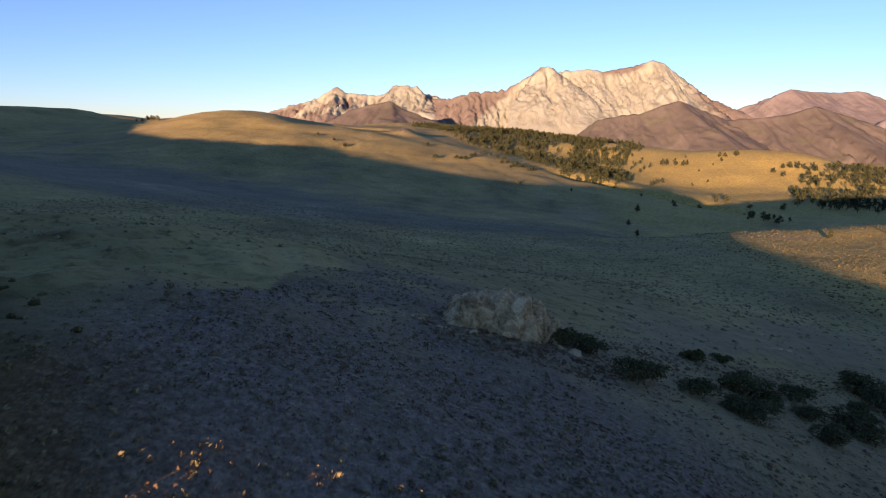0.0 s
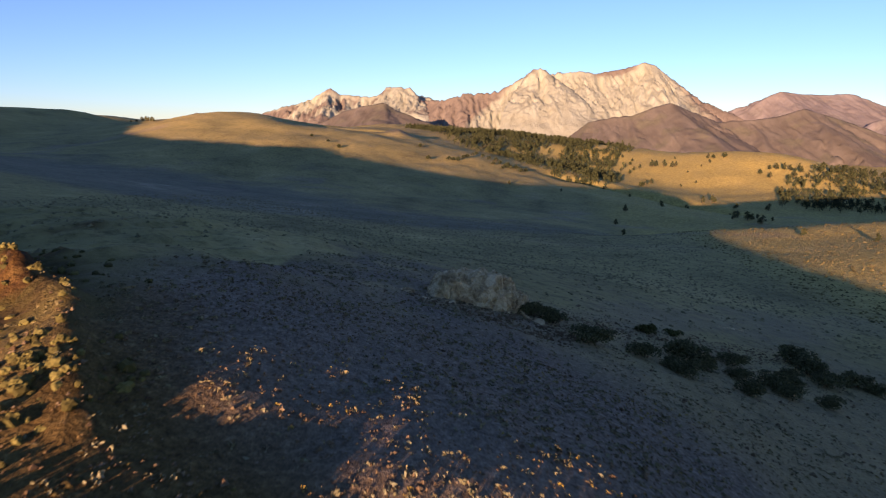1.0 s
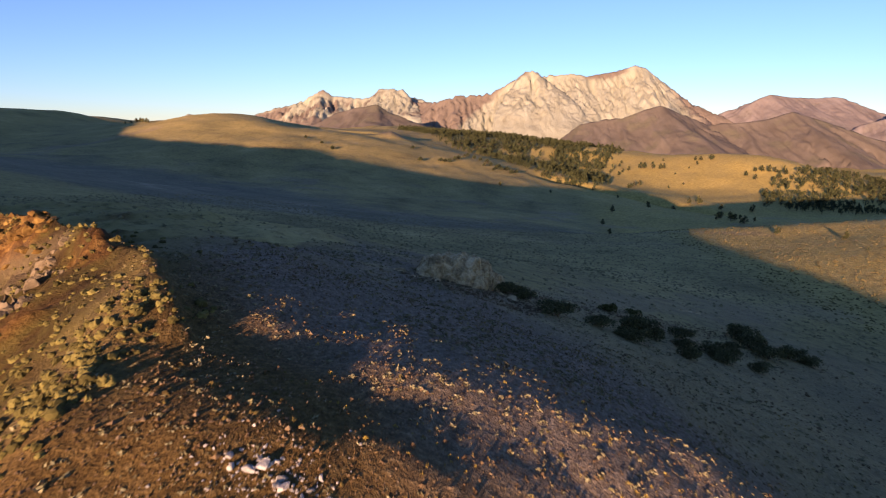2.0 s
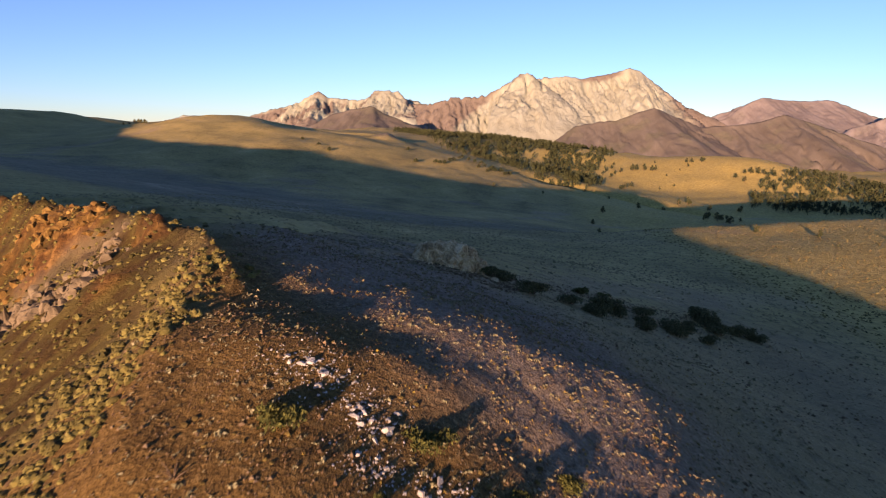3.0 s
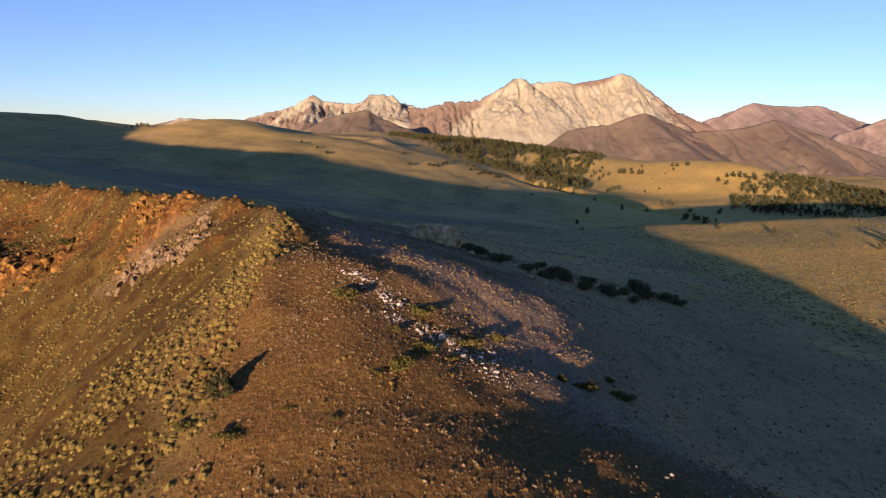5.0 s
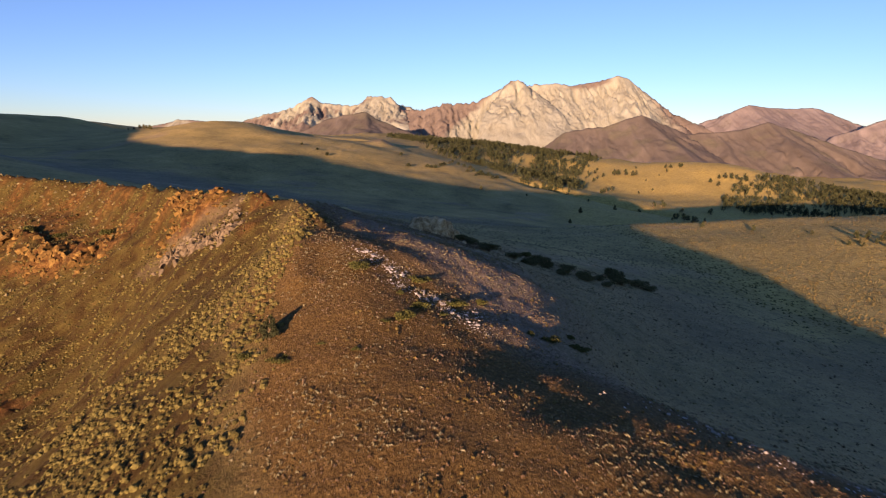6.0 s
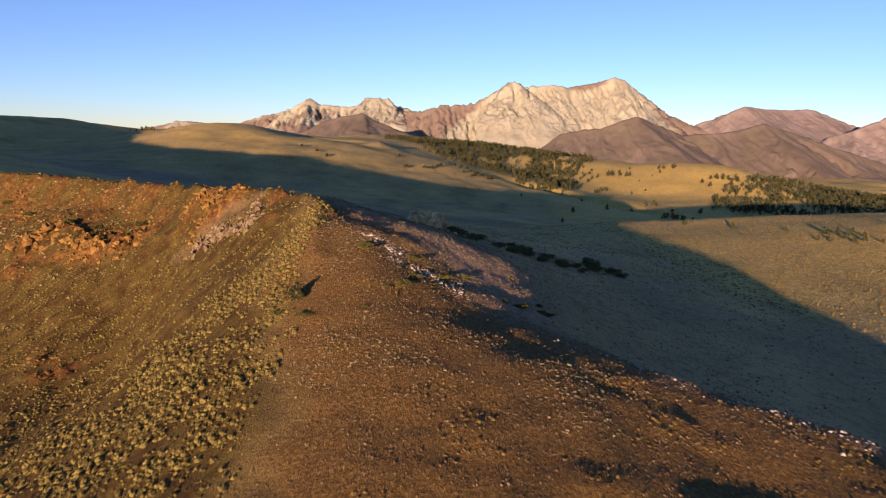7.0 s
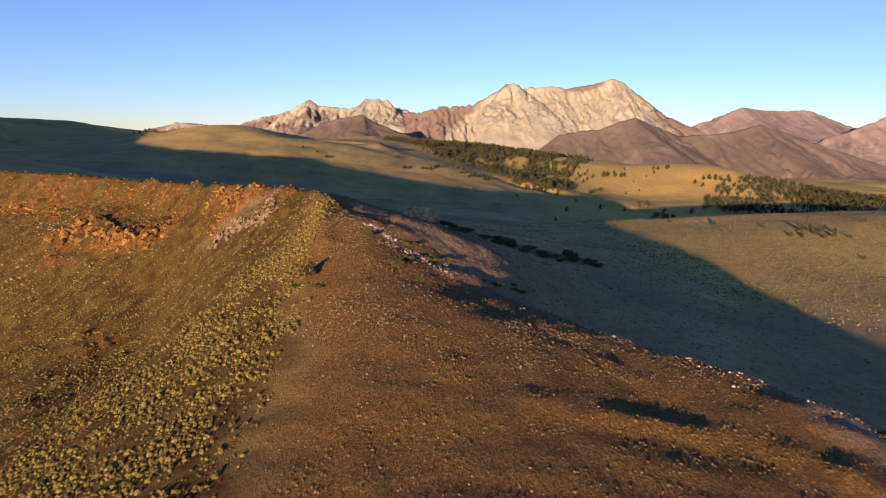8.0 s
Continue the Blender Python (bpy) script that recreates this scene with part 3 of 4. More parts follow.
mountain("brown_foothills", FOOTHILLS, 0.42, MAT_BROWN, "smooth brown scree foothills below the massif", 300, 130, 26, 8.5, 560,
         spurs=[[(884, 2330, 100), (850, 2150, 10), (820, 2000, -60)], [(1406, 2350, 78), (1380, 2150, 0), (1340, 1950, -90)], [(1209, 2370, 38), (1150, 2150, -40)],
                [(1528, 2350, 44), (1600, 2100, -60)]])
PEAK = [(-520, 2450, 20), (-432, 2380, 38), (-345, 2360, 77), (-281, 2350, 96), (-194, 2340, 110), (-133, 2350, 76), (-59, 2370, 44), (60, 2420, 5)]
mountain("brown_hill", PEAK, 0.4, MAT_BROWN, "dull brown conical hill before the pale range", 400, 90, 18, 8.0, 320,
         spurs=[[(-194, 2340, 105), (-230, 2200, 40)]])
EAST_RANGE = [(1700, 3900, 40), (1949, 3900, 80), (2013, 3900, 138), (2096, 3900, 188), (2163, 3900, 214), (2270, 3900, 200), (2411, 3900, 189), (2603, 3890, 196), (2696, 3880, 162),
              (2850, 3850, 100), (3050, 3800, 40)]
mountain("reddish_range", EAST_RANGE, 0.42, MAT_RED, "distant reddish-mauve mountain with a flat top", 500, 120, 30, 11.0, 560,
         spurs=[[(2163, 3900, 210), (2080, 3700, 90)], [(2603, 3890, 190), (2560, 3650, 60)]])
FAR_EAST = [(2380, 3350, 25), (2477, 3300, 62), (2587, 3290, 106), (2674, 3280, 148), (2800, 3270, 190), (3000, 3300, 160), (3300, 3400, 60)]
mountain("reddish_peak", FAR_EAST, 0.5, MAT_RED, "reddish mountain shoulder with a pale rock face", 600, 90, 40, 10.0, 480)
# ---- building blocks for plants and stones ----
RNG = np.random.default_rng(7)


def ball(level):
    """Vertices and triangles of a round ball of radius 1."""
    bm = bmesh.new()
    bmesh.ops.create_icosphere(bm, subdivisions=level, radius=1)
    v = np.array([p.co[:] for p in bm.verts])
    f = np.array([[p.index for p in q.verts] for q in bm.faces])
    bm.free()
    return v, f


BALLS = {k: ball(k) for k in (1, 2, 3, 5)}


def stone_shape(rng, level=2, cuts=9, size=(1, 1, 1), rough=0.06, deep=(0.45, 0.8)):
    """An angular stone: a ball cut by flat planes, roughened and stretched."""
    v, f = BALLS[level]
    v = v.copy()
    for _ in range(cuts):
        n = rng.normal(size=3)
        n /= np.linalg.norm(n)
        over = v @ n - rng.uniform(*deep)
        v -= np.clip(over, 0, None)[:, None] * n * 0.95
    o = rng.uniform(0, 50)
    wave = fractal(v[:, 0] * 2.2 + o, v[:, 1] * 2.2 + v[:, 2] * 1.7, 3, 61) + fractal(v[:, 2] * 2.2 - o, v[:, 0] * 1.9, 3, 62)
    v *= (1 + rough * wave)[:, None]
    return v * np.array(size), f


def leaves(rng, count, lobes, leaf, flat=0.0):
    """Leaf sprays, each a small quad, over a set of rounded lobes (x, y, z, radius, height)."""
    lobes = np.array(lobes, float)
    pick = rng.choice(len(lobes), count, p=lobes[:, 3] ** 2 / (lobes[:, 3] ** 2).sum())
    way = rng.normal(size=(count, 3))
    way /= np.linalg.norm(way, axis=1)[:, None]
    way[:, 2] = np.where(way[:, 2] < -0.35, -way[:, 2], way[:, 2])
    r = lobes[pick, 3] * rng.uniform(0.55, 1.08, count)
    centre = lobes[pick, :3] + way * np.stack([r, r, r * lobes[pick, 4]], 1)
    a = rng.normal(size=(count, 3)) * (1 - flat) + way * 0.6
    a /= np.linalg.norm(a, axis=1)[:, None]
    b = np.cross(a, rng.normal(size=(count, 3)))
    b /= np.linalg.norm(b, axis=1)[:, None]
    s = leaf * rng.uniform(0.6, 1.4, (count, 1))
    quad = np.stack([centre - a * s - b * s * 0.35, centre - b * s * 0.1 + a * s * 0.1 - b * s * 0.35, centre + a * s, centre + b * s * 0.45], 1)
    v = quad.reshape(-1, 3)
    f = np.arange(count * 4).reshape(-1, 4)
    return v, f


def tube(path, radii, sides=6):
    """A tapered limb along a path."""
    path = np.array(path, float)
    verts, faces = [], []
    for k, (p, r) in enumerate(zip(path, radii)):
        d = path[min(k + 1, len(path) - 1)] - path[max(k - 1, 0)]
        d /= np.linalg.norm(d)
        u = np.cross(d, (0.3, 0.9, 0.2))
        u /= np.linalg.norm(u)
        w = np.cross(d, u)
        for i in range(sides):
            a = 2 * math.pi * i / sides
            verts.append(p + r * (math.cos(a) * u + math.sin(a) * w))
    for k in range(len(path) - 1):
        for i in range(sides):
            j = (i + 1) % sides
            faces.append((k * sides + i, k * sides + j, (k + 1) * sides + j, (k + 1) * sides + i))
    return np.array(verts), np.array(faces)


def joined(pieces):
    """Several shapes with faces of the same kind put together."""
    vs, fs, n = [], [], 0
    for v, f in pieces:
        vs.append(v)
        fs.append(np.asarray(f) + n)
        n += len(v)
    return np.concatenate(vs), np.concatenate(fs)


def strewn(name, shapes, x, y, size, material, label, category, sink=0.0, smooth=False, squash=(0.8, 1.2), lift=None):
    """A mass of small things too many to count, in one mesh: shapes set down at x, y on the ground, each turned and scaled."""
    z = land(x, y) - sink * size if lift is None else lift
    pick = RNG.integers(len(shapes), size=len(x))
    turn, tall = RNG.uniform(0, 2 * np.pi, len(x)), RNG.uniform(*squash, len(x))
    vs, fs, n = [], [], 0
    for k, (v, f) in enumerate(shapes):
        m = np.where(pick == k)[0]
        if not len(m):
            continue
        c, s = np.cos(turn[m])[:, None], np.sin(turn[m])[:, None]
        px = (v[None, :, 0] * c - v[None, :, 1] * s) * size[m, None] + x[m, None]
        py = (v[None, :, 0] * s + v[None, :, 1] * c) * size[m, None] + y[m, None]
        pz = v[None, :, 2] * (size[m] * tall[m])[:, None] + z[m, None]
        vs.append(np.stack([px, py, pz], -1).reshape(-1, 3))
        fs.append((f[None] + (np.arange(len(m)) * len(v))[:, None, None] + n).reshape(-1, f.shape[1]))
        n += len(m) * len(v)
    me = mesh_of(name, np.concatenate(vs), np.concatenate(fs), material, smooth)
    return tagged(new(name, me), label, category, kind="stuff")


def sown(count, x0, x1, y0, y1, share):
    """Random places in a field, kept with the chance that share gives."""
    x, y = RNG.uniform(x0, x1, count), RNG.uniform(y0, y1, count)
    keep = RNG.uniform(0, 1, count) < share(x, y)
    return x[keep], y[keep]


def holder(name, x, y, label, category, group="", turn=0.0, sink=0.0, size=1.0):
    ob = new(name)
    ob.empty_display_size = 0.3
    ob.matrix_basis = pose(x, y, float(land(x, y)) - sink, 0, 0, turn) @ Matrix.Scale(size, 4)
    return tagged(ob, label, category, group)


def again(thing, x, y, turn, size, sink=0.0, label=""):
    """Another of a thing already built, at the same kind of footing."""
    base = thing.scale[0]
    ob = copy_thing(thing, pose(x, y, float(land(x, y)) - sink, 0, 0, turn) @ Matrix.Scale(size / base, 4))
    return tagged(ob, label)


# ---- the dark shrubs along the foot of the rock, and the green ones on the crown ----
def shrub(name, x, y, width, high, label, seed, material, count=1500, group="", leaf=0.13):
    rng = np.random.default_rng(seed)
    thing = holder(name, x, y, label, "shrub", group, sink=0.08)
    lobes = []
    for _ in range(9):
        a, d = rng.uniform(0, 2 * np.pi), rng.uniform(0.0, 0.36) * width
        r = rng.uniform(0.16, 0.27) * width
        lobes.append((d * math.cos(a), d * math.sin(a), high * rng.uniform(0.3, 0.62), r, min(1.0, high * 0.45 / r)))
    stems = []
    for lx, ly, lz, r, k in lobes:
        stems.append(tube([(lx * 0.15, ly * 0.15, -0.1), (lx * 0.5, ly * 0.5, lz * 0.5), (lx, ly, lz + r * 0.3)], (0.06, 0.045, 0.015), 5))
    for stem in stems:
        part("stem", mesh_of("stem", *stem, MAT_BARK), thing, "grey woody stem")
    part("foliage", mesh_of("foliage", *leaves(rng, count, lobes, leaf), material, False), thing)
    return thing


ROW = "dark shrubs along the stony spur"
row_a = shrub("shrub", 9.8, 46.7, 3.8, 1.3, "low dark evergreen shrub beside the stony outcrop", 1, MAT_JUNIPER, 1500, ROW)
row_b = shrub("shrub", 12.0, 47.0, 3.2, 1.4, "round dark evergreen shrub on the stony slope", 2, MAT_JUNIPER, 1500, ROW)
row_c = shrub("shrub", 14.4, 42.3, 4.6, 1.5, "broad dark evergreen shrub on the shaded slope", 3, MAT_JUNIPER, 2200, ROW)
ROW_PLACES = [(19.5, 43.0, 0, 0.92), (25.5, 48.0, 73, 1.41), (22.6, 41.0, 146, 0.86), (21.6, 42.2, 219, 0.62), (26.6, 46.0, 292, 0.90), (31.5, 50.6, 5, 0.83), (30.0, 46.0, 78, 0.78), (28.3, 40.9, 151, 0.96),
              (33.8, 46.8, 224, 0.81), (34.5, 45.4, 297, 0.82), (44.5, 59.9, 10, 1.57), (39.0, 52.7, 83, 0.63), (38.1, 44.7, 156, 0.74), (43.4, 56.3, 229, 1.17), (37.9, 50.3, 302, 0.54), (43.8, 52.9, 15, 1.24),
              (48.6, 56.2, 88, 1.31), (50.7, 55.0, 161, 0.75), (33.6, 44.8, 234, 0.85)]
for k, (x, y, turn, size) in enumerate(ROW_PLACES):
    again((row_a, row_b, row_c)[k % 3], x, y, turn, size, 0.08)

CROWN_SHRUBS = "green shrubs among the white rocks"
crown_a = shrub("shrub", -4.8, -4.0, 2.4, 0.85, "low olive-green shrub on brown gravel", 4, MAT_SHRUB, 1300, CROWN_SHRUBS, 0.10)
crown_b = shrub("shrub", 1.6, -3.0, 2.6, 0.6, "spreading yellow-green shrub beside white rocks", 5, MAT_SHRUB, 1300, CROWN_SHRUBS, 0.10)
for k, (x, y, turn, size) in enumerate([(5.5, -5.4, 60, 1.0), (8.4, -2.6, 120, 0.7), (1.5, -9.3, 200, 0.8), (0.2, -12.6, 250, 0.95), (-1.5, -13.8, 20, 0.4), (-3.9, -18.8, 90, 0.35), (-6.9, -17.6, 170, 0.3),
                                        (-0.3, -7.4, 300, 0.45), (-10.0, -19.5, 45, 0.75), (-13.5, -17.5, 10, 0.6), (3.9, -9.2, 80, 0.5), (18.5, -5.0, 30, 0.6),
                                        (49.5, -43.5, 100, 0.8), (24.0, 55.4, 35, 1.1), (28.1, 58.2, 80, 1.0)]):
    again((crown_b, crown_a)[k % 2], x, y, turn, size, 0.06)
for k, (x, y, turn, size) in enumerate([(13.6, -5.6, 292, 0.57), (15.8, -5.6, 30, 0.85), (18.9, -2.1, 312, 0.50), (19.5, -4.8, 209, 0.67)]):
    again((crown_a, crown_b)[k % 2], x, y, turn, size, 0.06, "low dark green shrub on the shaded stony slope")
for k, (x, y, turn, size) in enumerate([(-53.7, 42.1, 0, 1.2), (-64.7, 46.8, 80, 1.1), (-71.4, 48.5, 150, 1.3), (-84, 57, 30, 1.2), (-92, 62, 220, 1.0)]):
    again(crown_a, x, y, turn, size, 0.1, "dark shrub clinging to the rusty rock slope")


def dead_shrub(x, y, seed):
    rng = np.random.default_rng(seed)
    thing = holder("dead_shrub", x, y, "bare grey dead shrub with twisted twigs on gravel", "shrub", sink=0.05)
    for _ in range(16):
        a, r, h = rng.uniform(0, 2 * np.pi), rng.uniform(0.3, 0.75), rng.uniform(0.25, 0.75)
        c, s = math.cos(a), math.sin(a)
        part("twig", mesh_of("twig", *tube([(0.04 * c, 0.04 * s, 0), (r * 0.5 * c + 0.05, r * 0.5 * s, h * 0.65), (r * c, r * s + 0.08, h)], (0.03, 0.02, 0.006), 5), MAT_BARK), thing)
    return thing


dead_shrub(-8.4, -7.0, 5)


# ---- junipers ----
def juniper(name, x, y, high, width, label, seed, count, group="", leaf=0.12, material=MAT_JUNIPER):
    rng = np.random.default_rng(seed)
    thing = holder(name, x, y, label, "tree", group, sink=0.1)
    lean = rng.normal(size=2) * 0.05 * high
    limbs = [tube([(0, 0, -0.1), (lean[0] * 0.5, lean[1] * 0.5, high * 0.4), (lean[0], lean[1], high * 0.85)], (0.055 * high, 0.035 * high, 0.008 * high), 7)]
    lobes = []
    for k in range(13):
        a, z = rng.uniform(0, 2 * np.pi), high * (0.16 + 0.72 * k / 12)
        reach = width * 0.5 * (1.0 - 0.75 * max(0.0, (k - 3) / 9)) * rng.uniform(0.35, 0.75)
        tip = (lean[0] * z / high + reach * math.cos(a), lean[1] * z / high + reach * math.sin(a), z)
        limbs.append(tube([(lean[0] * z / high, lean[1] * z / high, z * 0.7), (tip[0] * 0.6, tip[1] * 0.6, z * 0.88), tip], (0.022 * high, 0.015 * high, 0.004 * high), 5))
        lobes.append((*tip, width * rng.uniform(0.17, 0.27) * (1.1 - 0.5 * k / 12), 1.1))
    part("trunk", mesh_of("trunk", *joined(limbs), MAT_BARK), thing, "grey-brown trunk and limbs")
    part("crown", mesh_of("crown", *leaves(rng, count, lobes, leaf), material, False), thing)
    return thing


juniper("juniper_tree", -11.7, -15.6, 2.3, 1.75, "small upright dark juniper on the brown gravel crown", 11, 3200, leaf=0.1, material=MAT_WOOD)
VALLEY_TREES = "lone trees in the shaded valley"
lone_a = juniper("juniper_tree", 133.6, 414.5, 5.2, 4.4, "lone dark juniper on the shaded valley floor", 12, 500, VALLEY_TREES, 0.36)
lone_b = juniper("juniper_tree", 105.8, 328.1, 4.0, 3.2, "small dark juniper in the shaded valley grass", 13, 420, VALLEY_TREES, 0.3)
lone_c = juniper("juniper_tree", 293, 520, 6.5, 6.0, "broad dark juniper in the shaded hollow", 14, 520, VALLEY_TREES, 0.42)
LONE = (lone_a, lone_b, lone_c)
for k, (x, y, size) in enumerate([(113.4, 367.7, 0.75), (222, 386, 0.8), (211, 414, 0.8), (216, 420, 0.9), (205, 404, 0.7), (209.5, 393, 1.0), (214, 396, 0.85), (220, 400, 0.9), (211.4, 378, 0.9), (61.7, 497, 0.8),
                                  (101.9, 484, 0.8), (180, 470, 0.7), (190, 500, 0.6), (205, 520, 0.7), (225, 530, 0.7), (170, 520, 0.6), (250, 500, 0.7), (262, 515, 0.8)]):
    again(LONE[k % 3], x, y, 37 * k, size, 0.1)
GOLD_TREES = "scattered trees on the golden hill"
gold_a = juniper("juniper_tree", 279, 777, 9.0, 8.0, "round sunlit juniper on the golden hillside", 15, 620, GOLD_TREES, 0.55, MAT_WOOD)
gold_b = juniper("juniper_tree", 292, 772, 10.0, 7.0, "tall sunlit juniper on the golden hillside", 16, 620, GOLD_TREES, 0.55, MAT_WOOD)
for k, (x, y, size) in enumerate([(302, 768, 0.9), (307, 771, 0.8), (284, 779, 0.9), (359.6, 797, 0.75), (365, 795, 0.7), (376.6, 791, 0.8), (381, 793, 0.7), (351, 774, 0.6), (380, 703, 0.7), (382, 684, 0.75), (402, 710, 0.9), (409, 705, 0.95),
                                  (396, 712, 0.7), (413, 700, 0.8), (407, 679, 0.7), (395, 642, 0.6), (353, 613, 0.8), (358, 616, 0.85), (362, 610, 0.7), (254, 545, 0.8), (258, 548, 0.6), (242, 537, 0.7), (227, 658, 0.6), (233, 664, 0.7), (245, 682, 0.7),
                                  (222, 650, 0.6), (239, 740, 0.65), (276, 674, 0.45), (300, 690, 0.4), (260, 768, 0.7), (266, 820, 0.5), (250, 760, 0.6), (256, 795, 0.55), (320, 810, 0.45), (310, 740, 0.35), (335, 760, 0.4), (420, 690, 0.8), (416, 668, 0.7)]):
    again((gold_a, gold_b)[k % 2], x, y, 53 * k, size, 0.1)
BENCH_TREES = "small trees on the sunlit bench"
bench_a = juniper("juniper_tree", 136.3, 210.7, 3.2, 2.6, "small sunlit juniper on the golden grass bench", 17, 560, BENCH_TREES, 0.22, MAT_WOOD)
bench_b = juniper("juniper_tree", 150.9, 193, 3.4, 2.4, "small upright juniper on the golden grass bench", 18, 560, BENCH_TREES, 0.22, MAT_WOOD)
for k, (x, y, size) in enumerate([(142.7, 170.3, 0.35), (163.9, 172.5, 0.6), (170.9, 157, 1.0), (172.5, 158.5, 0.9), (174.4, 155, 1.1), (160.3, 146, 0.7), (182.9, 158, 0.7), (169.2, 138, 0.8), (173.2, 138, 0.9), (177.9, 135, 0.6),
                                  (158.7, 101.5, 0.5), (176, 150, 0.8), (179, 146, 0.8), (166, 148, 0.6), (163, 142, 0.6), (171, 146, 0.7), (200, 140, 0.9), (206, 165, 0.8)]):
    again((bench_a, bench_b)[k % 2], x, y, 71 * k, size, 0.08)
SLOPE_TREES = "low shrubs on the sunlit slope across the valley"
slope_a = juniper("juniper_bush", -88, 562, 3.6, 5.5, "low dark juniper bush on the sunlit slope", 19, 420, SLOPE_TREES, 0.4, MAT_WOOD)
for k, (x, y, size) in enumerate([(-15, 648, 1.0), (-6, 584, 1.1), (14, 594, 1.0), (18, 592, 0.9), (22, 591, 1.1), (28, 605, 0.9), (32, 611, 1.1), (63, 624, 1.1), (66, 612, 1.0), (71, 601, 1.2), (75, 598, 1.0), (81, 604, 1.2), (84, 591, 1.1),
                                  (50, 640, 1.0), (44, 655, 0.9), (40, 640, 0.8), (58, 600, 0.9), (66, 590, 0.8), (-120, 600, 0.8), (-100, 575, 0.7), (90, 600, 1.0), (56, 630, 1.0), (74, 615, 0.9)]):
    again(slope_a, x, y, 41 * k, size, 0.1)
SKY_TREES = "dark trees on the skyline of the shaded hill"
sky_a = juniper("juniper_tree", -352, 745, 5.5, 5.0, "dark tree on the skyline of the shaded hill", 20, 300, SKY_TREES, 0.5)
for k, (x, y, size) in enumerate([(-346, 742, 0.8), (-342, 735, 1.0), (-336, 728, 0.9), (-330, 722, 1.0), (-325, 715, 0.8), (-366, 760, 0.7), (-380, 775, 0.6)]):
    again(sky_a, x, y, 67 * k, size, 0.1)

# far woods, each tree a short trunk with a ragged crown
def wood_shape(seed):
    rng = np.random.default_rng(seed)
    lobes = []
    for k in range(7):
        a, z = rng.uniform(0, 2 * np.pi), 0.25 + 0.6 * k / 6
        d = 0.22 * (1 - 0.6 * k / 6)
        lobes.append((d * math.cos(a), d * math.sin(a), z, rng.uniform(0.13, 0.2), 1.2))
    v, f = leaves(rng, 36, lobes, 0.14)
    return joined([(v, f), tube([(0, 0, -0.05), (0.01, 0, 0.3), (0, 0.02, 0.7)], (0.04, 0.03, 0.01), 5)])


WOOD_SHAPES = [wood_shape(s) for s in (21, 22, 23, 24)]


def gully_y(x):
    return np.interp(x, [60, 108, 128, 160, 200, 245], [760, 640, 612, 578, 545, 480])


def wood_share(x, y):
    clump = 0.62 + 0.75 * fractal(x / 45, y / 60, 3, 71)
    inside = ease(4, 14, y - gully_y(x)) * ease(8, -14, x - (201 + (y - 667) * 0.36)) * ease(-25, 5, x - np.interp(y, [720, 880, 1300], [62, 20, -60]))
    return clump * inside


wx, wy = sown(11500, -60, 420, 560, 1320, wood_share)
strewn("woodland", WOOD_SHAPES, wx, wy, RNG.uniform(4.5, 9.0, len(wx)), MAT_WOOD, "open pinyon and juniper wood on the sunlit slope", "trees", 0.02)


def east_share(x, y):
    clump = 0.7 + 0.9 * fractal(x / 40, y / 40, 3, 73)
    low = np.interp(x, [300, 420, 700], [520, 470, 430])
    high = np.interp(x, [300, 340, 400, 460, 700], [540, 590, 690, 725, 760])
    return clump * ease(0, 15, y - low) * ease(0, 15, high - y)


ex, ey = sown(4200, 300, 700, 430, 760, east_share)
strewn("woodland", WOOD_SHAPES, ex, ey, RNG.uniform(4.0, 8.0, len(ex)), MAT_WOOD, "dense juniper wood at the foot of the golden hill", "trees", 0.02)
# ---- rock outcrops ----
def boulder_shape(rng, size):
    """A big weathered boulder: rounded, lumpy, split by joints and flattened on top."""
    v, f = BALLS[5]
    v = v.copy()
    for _ in range(7):
        n = rng.normal(size=3) * (1, 1, 0.5)
        n /= np.linalg.norm(n)
        v -= np.clip(v @ n - rng.uniform(0.7, 0.9), 0, None)[:, None] * n * 0.8
    v[:, 2] = np.where(v[:, 2] > 0.72, 0.72 + 0.35 * (v[:, 2] - 0.72), v[:, 2])
    o = rng.uniform(0, 50)
    lump = fractal(v[:, 0] * 2.4 + o, v[:, 1] * 2.4 + v[:, 2] * 1.6, 5, 63, 0.6) + fractal(v[:, 2] * 2.6 - o, v[:, 0] * 2.1 - v[:, 1], 5, 64, 0.6)
    joint = np.abs(fractal(v[:, 0] * 1.7 - o, v[:, 2] * 0.9 + v[:, 1] * 1.3, 3, 65))
    v *= (1 + 0.10 * lump - 0.10 * ease(0.1, 0.0, joint))[:, None]
    return v * np.array(size), f


def outcrop(name, places, material, label, seed, piece="rock", sink=0.45):
    """An outcrop of jointed blocks: places of (x, y, half width, half depth, half height, turn)."""
    rng = np.random.default_rng(seed)
    x0, y0 = places[0][0], places[0][1]
    z0 = float(land(x0, y0))
    thing = new(name)
    thing.location = (x0, y0, z0)
    tagged(thing, label, "rock")
    for x, y, a, b, c, turn in places:
        v, f = boulder_shape(rng, (a, b, c)) if a > 1.4 else stone_shape(rng, 3 if a > 0.6 else 2, 11, (1.3 * a, 1.3 * b, 1.3 * c), 0.08, (0.35, 0.75))
        t = radians(turn)
        w = v.copy()
        w[:, 0] = v[:, 0] * math.cos(t) - v[:, 1] * math.sin(t) + x - x0
        w[:, 1] = v[:, 0] * math.sin(t) + v[:, 1] * math.cos(t) + y - y0
        w[:, 2] = v[:, 2] + float(land(x, y)) - z0 - (0.1 if a > 1.4 else sink) * c
        part(piece, mesh_of(piece, w, f, material, False), thing)
    return thing


